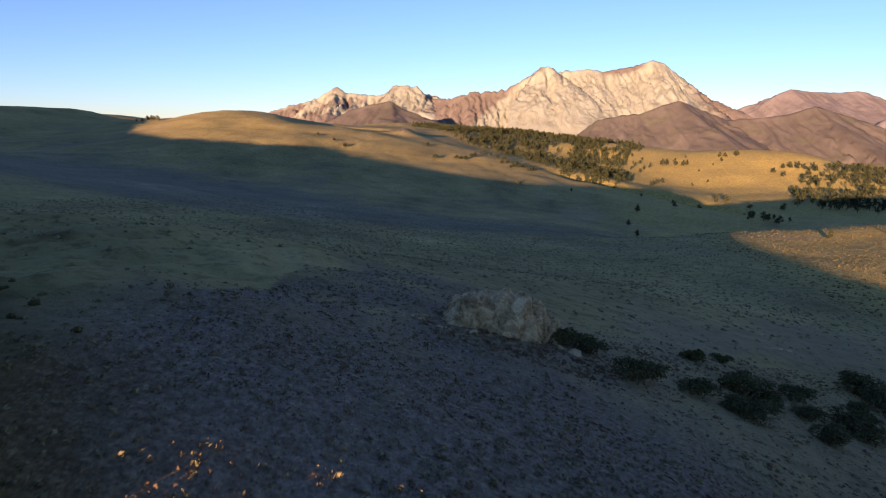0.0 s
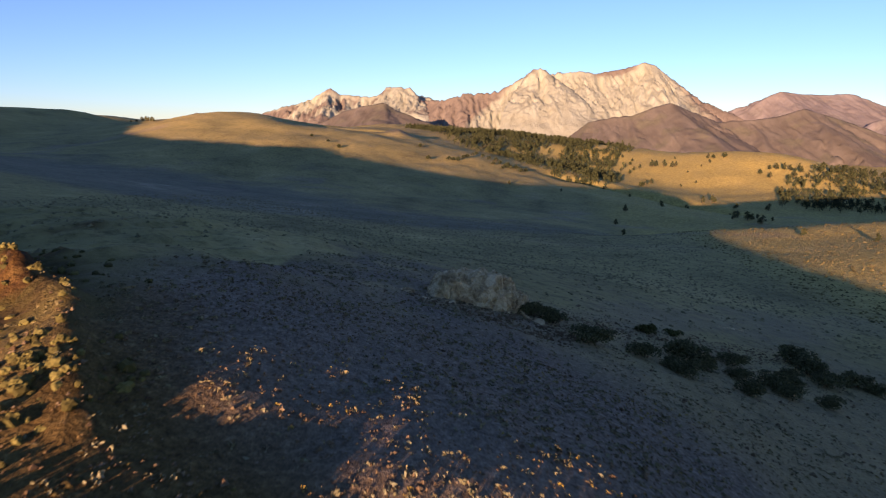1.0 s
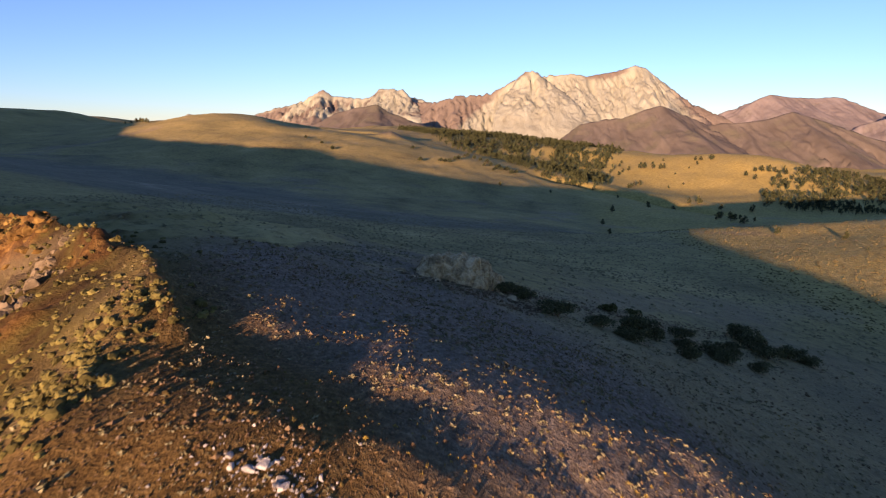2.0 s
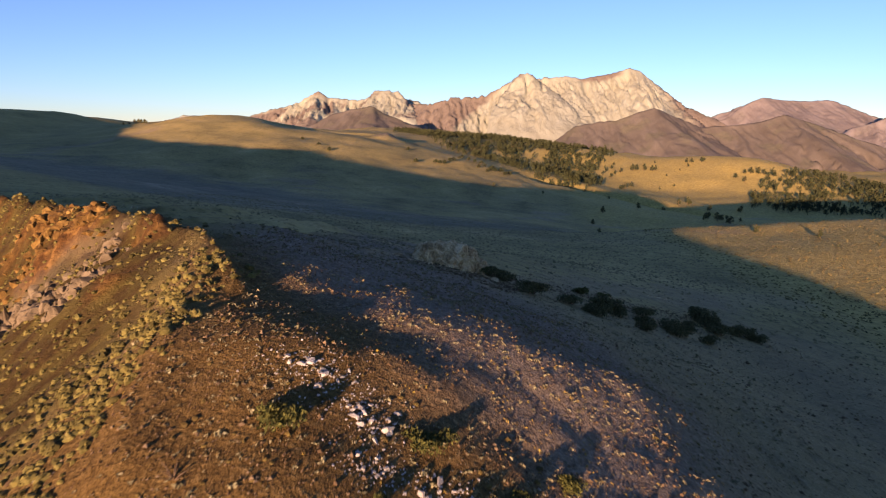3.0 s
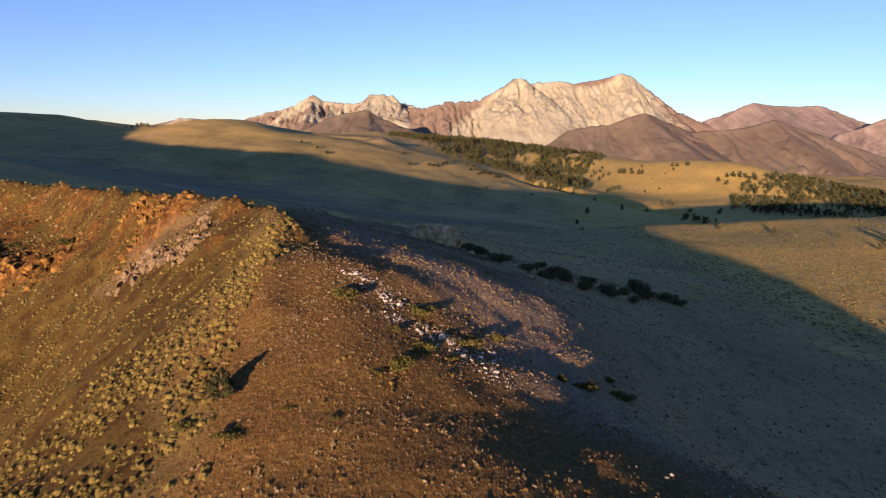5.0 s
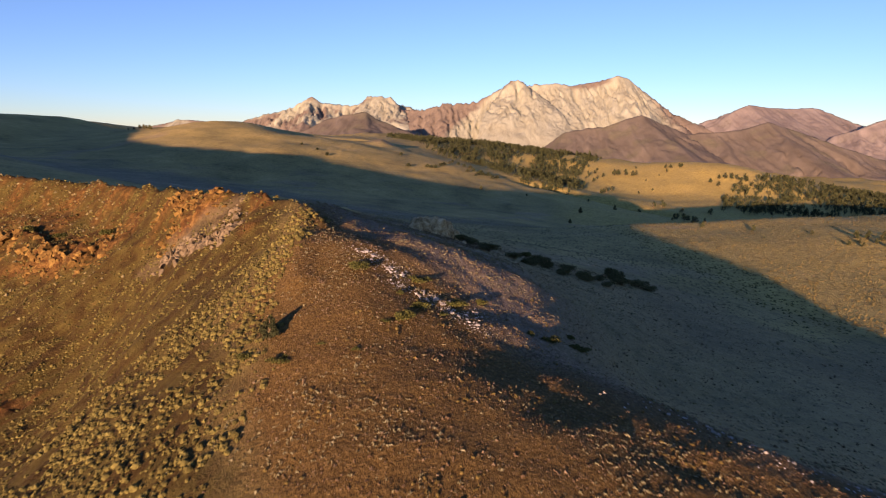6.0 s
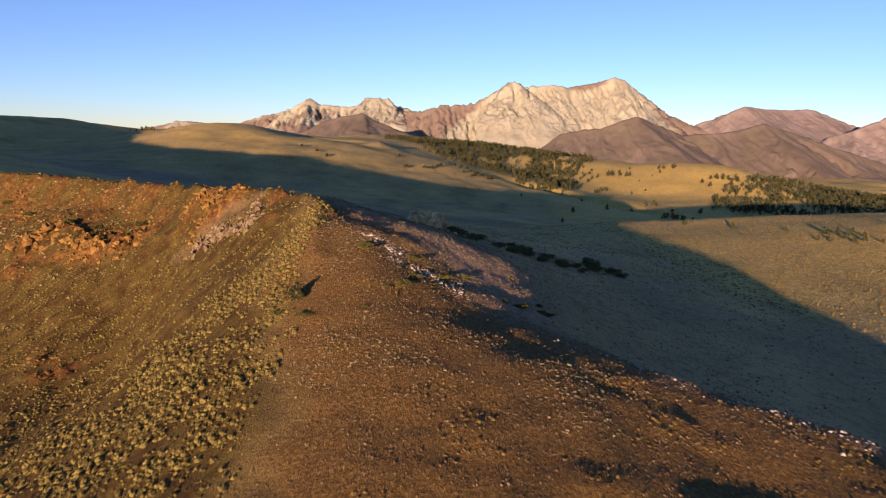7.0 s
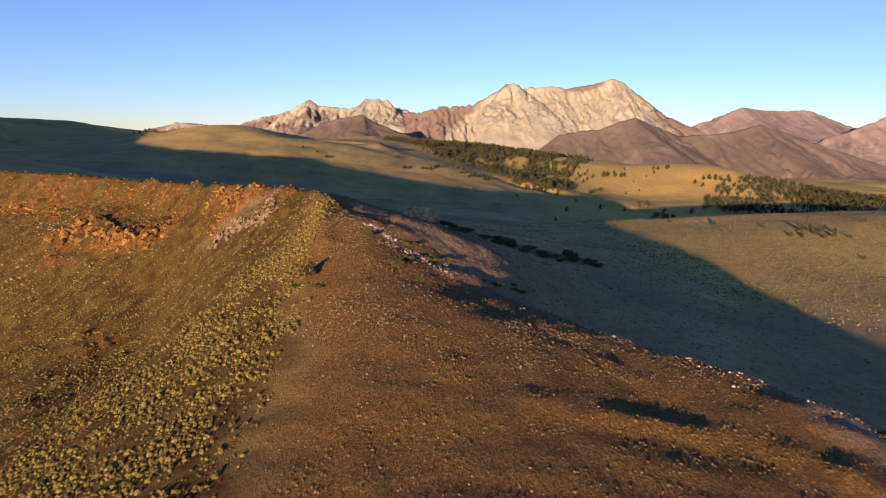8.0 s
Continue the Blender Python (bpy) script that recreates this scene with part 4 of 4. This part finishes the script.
def crag(line, count, spread, size, material, label, seed, tall=1.0, lead=(), sink=0.58):
    """A crumbling outcrop: many blocks, large and small, set thickly along a line on the ground, after the named lead blocks."""
    rng = np.random.default_rng(seed)
    places = list(lead)
    for k in range(count):
        s = rng.uniform(0, len(line) - 1.001)
        (ax, ay), (bx, by) = line[int(s)], line[int(s) + 1]
        u = s - int(s)
        r = size * (0.3 + 0.7 * rng.random() ** 1.6)
        places.append((ax + u * (bx - ax) + rng.normal() * spread, ay + u * (by - ay) + rng.normal() * spread, r, r * rng.uniform(0.55, 0.9), r * tall * rng.uniform(0.45, 0.9), rng.uniform(0, 180)))
    return outcrop("rock_outcrop", places, material, label, seed, sink=sink)


crag([(0.6, 43.6), (4.0, 44.8), (9.0, 48.2)], 64, 1.3, 1.2, MAT_TAN_ROCK, "lichen-stained tan rock outcrop standing on the shaded ridge", 30, 1.0,
     [(4.4, 45.8, 3.4, 2.6, 3.9, 10), (1.9, 44.8, 2.3, 2.0, 3.2, 40), (7.0, 47.0, 2.4, 2.1, 3.4, 80), (5.6, 47.4, 3.0, 2.1, 4.0, 0), (3.2, 46.4, 2.6, 2.2, 3.9, 20), (8.4, 48.2, 1.6, 1.5, 2.2, 50)])
crag([(-35.5, 23.0), (-34.9, 24.4), (-30.3, 20.2), (-26.7, 17.2), (-24.1, 15.9)], 190, 0.9, 1.0, MAT_GREY_ROCK, "grey-brown jagged rock outcrop with a small spire on the sunny slope", 31, 1.5,
     [(-35.6, 24.4, 0.8, 0.6, 2.7, 10), (-35.0, 24.2, 0.9, 0.7, 2.1, 50)], 0.55)
crag([(-24.1, 15.9), (-24.7, 19.0), (-25.4, 22.1), (-25.8, 24.8)], 100, 0.9, 0.65, MAT_GREY_ROCK, "grey-brown broken rocks climbing to the crest", 42, 1.5,
     [(-26.4, 24.5, 0.9, 0.7, 2.0, 10)], 0.55)
crag([(-42.1, 37.8), (-38.0, 36.1), (-33.7, 33.2), (-28.7, 28.8)], 120, 0.9, 1.0, MAT_RUST_ROCK, "rusty orange rock outcrop along the top of the ridge", 32, 0.9)
crag([(-37.8, 29.3), (-37.0, 31.6), (-34.7, 30.7), (-42.2, 37.0)], 110, 1.3, 0.8, MAT_RUST_ROCK, "broken orange rocks spilling down from the crest", 40)
crag([(-52.1, 35.8), (-53.4, 40.3), (-52.7, 42.1), (-51.0, 42.2)], 60, 0.8, 0.8, MAT_RUST_ROCK, "rib of crumbling orange rock down the sunny slope", 43, 1.0)
crag([(-80.3, 44.8), (-76.2, 45.8), (-73.4, 47.0), (-63.8, 39.5), (-57.0, 36.8)], 150, 1.5, 1.38, MAT_RUST_ROCK, "crumbling orange rock cliff low on the sunny slope", 33, 1.5)
crag([(-68.8, 40.5), (-61.8, 37.4), (-52.7, 34.4), (-52.2, 40.1)], 90, 1.2, 1.1, MAT_RUST_ROCK, "yellowish broken ledges at the end of the cliff", 44, 1.2)
crag([(-91.6, 62.7), (-87.5, 62.4), (-82.5, 61.3)], 24, 0.8, 0.7, MAT_RUST_ROCK, "small orange rock ledge on the upper slope", 45, 1.2)
crag([(-60.5, 44.2), (-57, 40.6), (-53, 35.8), (-50, 32.5)], 45, 0.7, 0.43, MAT_RUST_ROCK, "rib of brownish-orange rock running down the slope", 34)
crag([(-84, 56), (-92, 60), (-103, 63.5)], 80, 1.0, 1.0, MAT_RUST_ROCK, "banded orange rock ledge across the upper slope", 35)
crag([(-62, 56.5), (-70, 58.5), (-78, 60.5)], 36, 0.8, 0.37, MAT_RUST_ROCK, "scattered rusty rocks below the crest", 41)
crag([(-60.6, 12.0), (-57.2, 10.9), (-53.4, 8.6), (-54.8, 5.2)], 60, 1.0, 0.7, MAT_RUST_ROCK, "low reddish rock patch down in the grassy bowl", 36, 0.6)
crag([(-39.5, -34.6), (-36.5, -33.8), (-33, -30.4)], 40, 0.8, 0.75, MAT_RUST_ROCK, "broken tan rocks on the edge of the sage slope", 37)
crag([(49.6, -43.2), (52, -43.6)], 7, 0.4, 0.7, MAT_TAN_ROCK, "small broken rock knob on the brink of the slope", 38)
crag([(39, 71), (42, 72.6), (45, 72.6)], 12, 0.5, 0.8, MAT_TAN_ROCK, "low broken rock ledge on the shaded spur", 39)

# ---- white rocks on the crown ----
WHITE = "white rocks strewn over the crown"
white_meshes = []
for k in range(7):
    rng = np.random.default_rng(50 + k)
    v, f = stone_shape(rng, 3, 18, (1.7, rng.uniform(0.9, 1.4), rng.uniform(0.7, 1.05)), 0.05, (0.25, 0.6))
    white_meshes.append(mesh_of("white_rock", v, f, MAT_WHITE_ROCK, False))
TRAIL = [(-4.6, 0.4, 0.9, 16), (-3.4, -0.2, 0.9, 12), (-1.6, -1.6, 0.7, 8), (-0.8, -2.9, 0.8, 9), (-0.9, -5.6, 0.6, 6), (1.6, -5.8, 1.0, 9), (3.2, -6.0, 0.9, 10), (4.8, -7.6, 0.9, 10), (6.9, -8.2, 1.0, 9), (7.5, -5.6, 0.8, 6), (7.4, -9.8, 0.9, 6)]
for cx, cy, spread, count in TRAIL:
    for _ in range(int(1.5 * count)):
        x, y = cx + RNG.normal() * spread, cy + RNG.normal() * spread * 0.7
        s = 0.07 + 0.2 * RNG.random() ** 2.0
        ob = new("white_rock", white_meshes[RNG.integers(7)])
        ob.matrix_basis = pose(x, y, float(land(x, y)) + 0.2 * s, RNG.uniform(-20, 20), RNG.uniform(-20, 20), RNG.uniform(0, 360)) @ Matrix.Scale(s, 4)
        tagged(ob, "angular whitish rock lying on brown gravel", "rock", WHITE)
for x, y, s in ((3.3, -6.1, 0.55), (2.1, -5.1, 0.42), (-0.3, -3.2, 0.5), (2.4, -6.6, 0.38), (5.0, -8.0, 0.42), (7.4, -9.4, 0.4), (7.7, -5.4, 0.36), (-4.3, 0.5, 0.45), (-3.5, -0.3, 0.4)):
    ob = new("white_rock", white_meshes[RNG.integers(7)])
    ob.matrix_basis = pose(x, y, float(land(x, y)) + 0.2 * s, 0, 0, RNG.uniform(0, 360)) @ Matrix.Scale(0.8 * s, 4)
    tagged(ob, "large whitish boulder half sunk in the gravel", "rock", WHITE)

wide = np.array([q[:3] for q in TRAIL for _ in range(110)])
strewn("white_stones", [stone_shape(np.random.default_rng(140 + k), 1, 5, (1, 0.8, 0.55), 0.1) for k in range(6)], wide[:, 0] + RNG.normal(size=len(wide)) * wide[:, 2] * 1.5, wide[:, 1] + RNG.normal(size=len(wide)) * wide[:, 2] * 1.1,
       0.03 + 0.08 * RNG.random(len(wide)) ** 2, MAT_WHITE_ROCK, "small whitish stones strewn among the larger white rocks", "stones", -0.1)

# ---- small cover: sage, flowers, cushions, stones ----
def tuft(seed, count, leaf, high):
    rng = np.random.default_rng(seed)
    return leaves(rng, count, [(0, 0, 0.10 * high, 0.36, high), (0.2, 0.1, 0.05, 0.26, high), (-0.16, 0.16, 0.05, 0.28, high), (0.02, -0.22, 0.05, 0.25, high)], leaf, 0.2)


def cushion(seed, level, count, leaf, high):
    """A round tussock: a lumpy dense heart with leaf sprays standing out of it."""
    rng = np.random.default_rng(seed)
    v, f = BALLS[level]
    o = rng.uniform(0, 50)
    lump = fractal(v[:, 0] * 1.6 + o, v[:, 1] * 1.6 + v[:, 2], 2, 66)
    heart = v * (0.40 * (1 + 0.4 * lump))[:, None] * np.array([1.1, rng.uniform(0.8, 1.1), high]) + (0, 0, 0.06)
    lv, lf = leaves(rng, count, [(0, 0, 0.10 * high, 0.40, high), (0.2, 0.1, 0.05, 0.28, high), (-0.16, 0.16, 0.05, 0.3, high)], leaf, 0.2)
    return joined([(heart, f), (lv, np.concatenate([lf[:, :3], lf[:, [0, 2, 3]]]))])


SAGE = [cushion(90 + k, 2, 22, 0.13, 0.95) for k in range(6)]
LOW = [tuft(100 + k, 8, 0.22, 0.7) for k in range(5)]
MID = [cushion(105 + k, 1, 5, 0.17, 0.85) for k in range(6)]
SPRIG = [tuft(108 + k, 6, 0.24, 0.9) for k in range(6)]
SPIKY = [tuft(110 + k, 14, 0.2, 1.2) for k in range(4)]


def zone(k):
    return lambda x, y: zones(x, y)[k]


def belt_left(y):
    return np.interp(y, [-80, -48, -33, -25, -14, -8, 0, 12], [-50, -44, -40, -34.5, -31, -26.5, -20.5, -13.9])


def belt_right(y):
    return np.interp(y, [-80, -49, -40, -30, -20, -10, 4, 12], [-17, -13.7, -11.8, -13.4, -11.4, -13, -12.2, -11])


def sage_share(x, y):
    gold, gravel, grey, sage, rust, pale, hollow = zones(x, y)
    wob = 1.6 * fractal(x / 6, y / 6, 3, 84)
    belt = ease(-2.0, 1.5, x - belt_left(y) + wob) * ease(1.5, -1.5, x - belt_right(y) + wob)
    return np.clip(belt * (0.66 + 0.95 * fractal(x / 6, y / 6, 3, 80)) * ease(15, 11, y), 0, 1) * (1 - rust)


def flank_share(x, y):
    gold, gravel, grey, sage, rust, pale, hollow = zones(x, y)
    return sage * (1 - 0.75 * rust) * (0.5 + 0.6 * fractal((0.77 * x - 0.64 * y) / 4, (0.64 * x + 0.77 * y) / 26, 3, 82)) * ease(-12, -16, x) * (1 - 0.7 * ease(-1, 2, x - belt_left(y)))


lx, ly = sown(46000, -125, -11, -60, 76, flank_share)
strewn("sagebrush", MID, lx, ly, RNG.uniform(0.28, 0.62, len(lx)), MAT_SAGE, "yellow-green brush dotted over the sunny slope", "sagebrush", 0.05)
sx, sy = sown(26000, -50, -6, -80, 18, sage_share)
strewn("sagebrush", SAGE, sx, sy, 0.22 + 0.55 * RNG.random(len(sx)) ** 2.2, MAT_SAGE, "yellow-green sagebrush tufts covering the sunny slope", "sagebrush", 0.05)


hx, hy = sown(600, -18, -8, -10, 13, lambda x, y: 0.7 * ease(2.4, 0.4, np.abs(x + 13.6 - 0.05 * y)))
strewn("sagebrush", SAGE, hx, hy, RNG.uniform(0.35, 0.65, len(hx)), MAT_SAGE, "thick sagebrush along the edge of the gravel crown", "sagebrush", 0.05)


def crown_brush_share(x, y):
    gold, gravel, grey, sage, rust, pale, hollow = zones(x, y)
    return gravel * (1 - 0.6 * grey) * ease(0.05, 0.45, fractal(x / 9, y / 9, 4, 81)) * (0.35 + 0.65 * ease(-18, -38, y))


ox, oy = sown(15000, -14, 60, -82, 8, crown_brush_share)
strewn("sagebrush", MID, ox, oy, 0.16 + 0.34 * RNG.random(len(ox)) ** 2, MAT_OLIVE, "low olive-brown brush patches on the gravel crown", "sagebrush", 0.06)


def flower_share(x, y):
    gold, gravel, grey, sage, rust, pale, hollow = zones(x, y)
    return gravel * (0.1 + 0.9 * ease(0.0, 0.35, fractal(x / 8, y / 8, 3, 83))) * (0.25 + 0.75 * grey) * (1 - ease(-2, -6, x) * ease(0, 5, y)) + 0.8 * gravel * spot(x, y, 13, 1, 7, 6, 14)


fx, fy = sown(3600, -16, 34, -28, 34, flower_share)
strewn("yellow_flowers", SPIKY, fx, fy, RNG.uniform(0.10, 0.27, len(fx)), MAT_YELLOW, "yellow and orange flowering tufts on dark gravel", "flowers", 0.05)
cx, cy = sown(16000, -16, 46, -40, 60, lambda x, y: zones(x, y)[1] * np.clip(0.15 + 0.85 * ease(0.1, 0.4, fractal(x / 11, y / 11, 3, 85)) + 0.9 * spot(x, y, 10, 11, 11, 9, 12), 0, 1))
strewn("cushion_plants", LOW, cx, cy, RNG.uniform(0.2, 0.5, len(cx)), MAT_GREYTUFT, "pale grey-green cushion plants on the stony ground", "plants", 0.05)
dx, dy = sown(34000, -30, 66, -78, 56, lambda x, y: zones(x, y)[1] * (0.75 + 0.5 * fractal(x / 7, y / 7, 2, 86)))
strewn("dry_grass", SPRIG, dx, dy, RNG.uniform(0.08, 0.2, len(dx)), MAT_DRYGRASS, "dry brown grass tufts on the gravel", "grass", 0.05)
def pebble(seed):
    """A small eight-sided stone."""
    rng = np.random.default_rng(seed)
    v = np.array([(1, 0, 0), (0, 1, 0), (-1, 0, 0), (0, -1, 0), (0, 0, 1), (0, 0, -1)], float) * rng.uniform(0.6, 1.1, (6, 1)) + rng.normal(size=(6, 3)) * 0.12
    v[:, 2] *= 0.7
    return v, np.array([(0, 1, 4), (1, 2, 4), (2, 3, 4), (3, 0, 4), (1, 0, 5), (2, 1, 5), (3, 2, 5), (0, 3, 5)])


PEBBLES = [pebble(120 + k) for k in range(8)]
px, py = sown(60000, -24, 60, -72, 60, lambda x, y: zones(x, y)[1] * (0.5 + 0.6 * bumps(x / 6, y / 6, 87)))
strewn("loose_stones", PEBBLES, px, py, 0.035 + 0.14 * RNG.random(len(px)) ** 3.5, MAT_PEBBLE, "loose brown and grey stones on the gravel", "stones", -0.2)
mx, my = sown(26000, -15, 30, -45, 30, lambda x, y: zones(x, y)[1] * (0.7 + 0.5 * bumps(x / 4, y / 4, 88)))
strewn("loose_stones", PEBBLES, mx, my, RNG.uniform(0.035, 0.085, len(mx)), MAT_PEBBLE, "small pale stones speckling the gravel crown", "stones", -0.3)
qx, qy = sown(2600, -5, 14, 34, 56, lambda x, y: spot(x, y, 6.5, 42.5, 7, 4.2, 9) + 0.5 * spot(x, y, 14, 47, 9, 4, 8))
strewn("scree", PEBBLES, qx, qy, RNG.uniform(0.06, 0.3, len(qx)), MAT_PEBBLE, "pinkish-grey scree below the tan outcrop", "stones", -0.1)
bx, by = [], []
for k in range(420):
    t = RNG.random()
    x = 20 + 42 * t
    bx.append(x + RNG.normal() * 1.5)
    by.append(float(np.interp(x, [q[0] for q in BRINK], [q[1] for q in BRINK])) - abs(RNG.normal()) * 1.6 + 0.5)
strewn("brink_stones", PEBBLES, np.array(bx), np.array(by), 0.05 + 0.2 * RNG.random(len(bx)) ** 2.5, MAT_WHITE_ROCK, "pale stones along the brink of the slope", "stones", -0.2)


def bench_share(x, y):
    gold = zones(x, y)[0]
    return (0.55 + 0.45 * fractal(x / 9, y / 9, 2, 89)) * ease(48, 105, np.hypot(x, y) + 14 * fractal(x / 12, y / 12, 3, 93)) * (1 - zones(x, y)[1]) * (0.35 + 0.65 * ease(340, 120, np.hypot(x, y)))


HEAPS = [pebble(150 + k) for k in range(8)]
vx, vy = sown(105000, -90, 260, 20, 330, bench_share)
shade = zones(vx, vy)[0] < 0.2
strewn("valley_brush", HEAPS, vx[shade], vy[shade], 0.16 + 0.4 * RNG.random(int(shade.sum())) ** 1.5, MAT_BRUSH, "low grey-green brush dotted over the valley slope", "brush", 0.05)
strewn("golden_brush", HEAPS, vx[~shade], vy[~shade], 0.2 + 0.42 * RNG.random(int((~shade).sum())) ** 1.5, MAT_GOLDBRUSH, "golden dry brush dotted over the bench", "brush", 0.05)


def drop_share(x, y):
    """The shaded slope beyond the brink, down to the valley."""
    gold, gravel, grey, sage, rust, pale, hollow = zones(x, y)
    return (1 - gravel) * (1 - sage) * (0.6 + 0.5 * fractal(x / 10, y / 10, 3, 91)) * ease(10, 18, x) * ease(100, 80, np.hypot(x, y))


ux, uy = sown(12000, 10, 100, -60, 60, drop_share)
strewn("valley_brush", LOW, ux, uy, RNG.uniform(0.14, 0.36, len(ux)), MAT_BRUSH, "grey-green brush thinly covering the steep shaded slope", "brush", 0.05)
ux, uy = sown(14000, 10, 100, -60, 60, drop_share)
strewn("loose_stones", PEBBLES, ux, uy, 0.05 + 0.25 * RNG.random(len(ux)) ** 4, MAT_PEBBLE, "grey-brown stones lying on the steep shaded slope", "stones", -0.2)
spur = [(8, 49, 0), (20, 52, 0), (32, 57, 0), (46, 62, 0)]
ux, uy = sown(9000, 4, 54, 42, 72, lambda x, y: 0.9 * ease(4.5, 0.5, near_line(x, y, spur)[0] + 1.2 * bumps(x / 3, y / 3, 95)))
strewn("scree", PEBBLES, ux, uy, 0.05 + 0.2 * RNG.random(len(ux)) ** 2, MAT_PEBBLE, "grey-brown scree along the stony spur", "stones", -0.1)
ux, uy = sown(12000, -40, 34, 12, 72, lambda x, y: zones(x, y)[1] * (0.35 + 0.65 * ease(0.0, 0.4, fractal(x / 8, y / 8, 3, 97))))
strewn("cushion_plants", LOW, ux, uy, RNG.uniform(0.2, 0.55, len(ux)), MAT_BRUSH, "grey-green tufts on the stony shaded ground", "plants", 0.05)
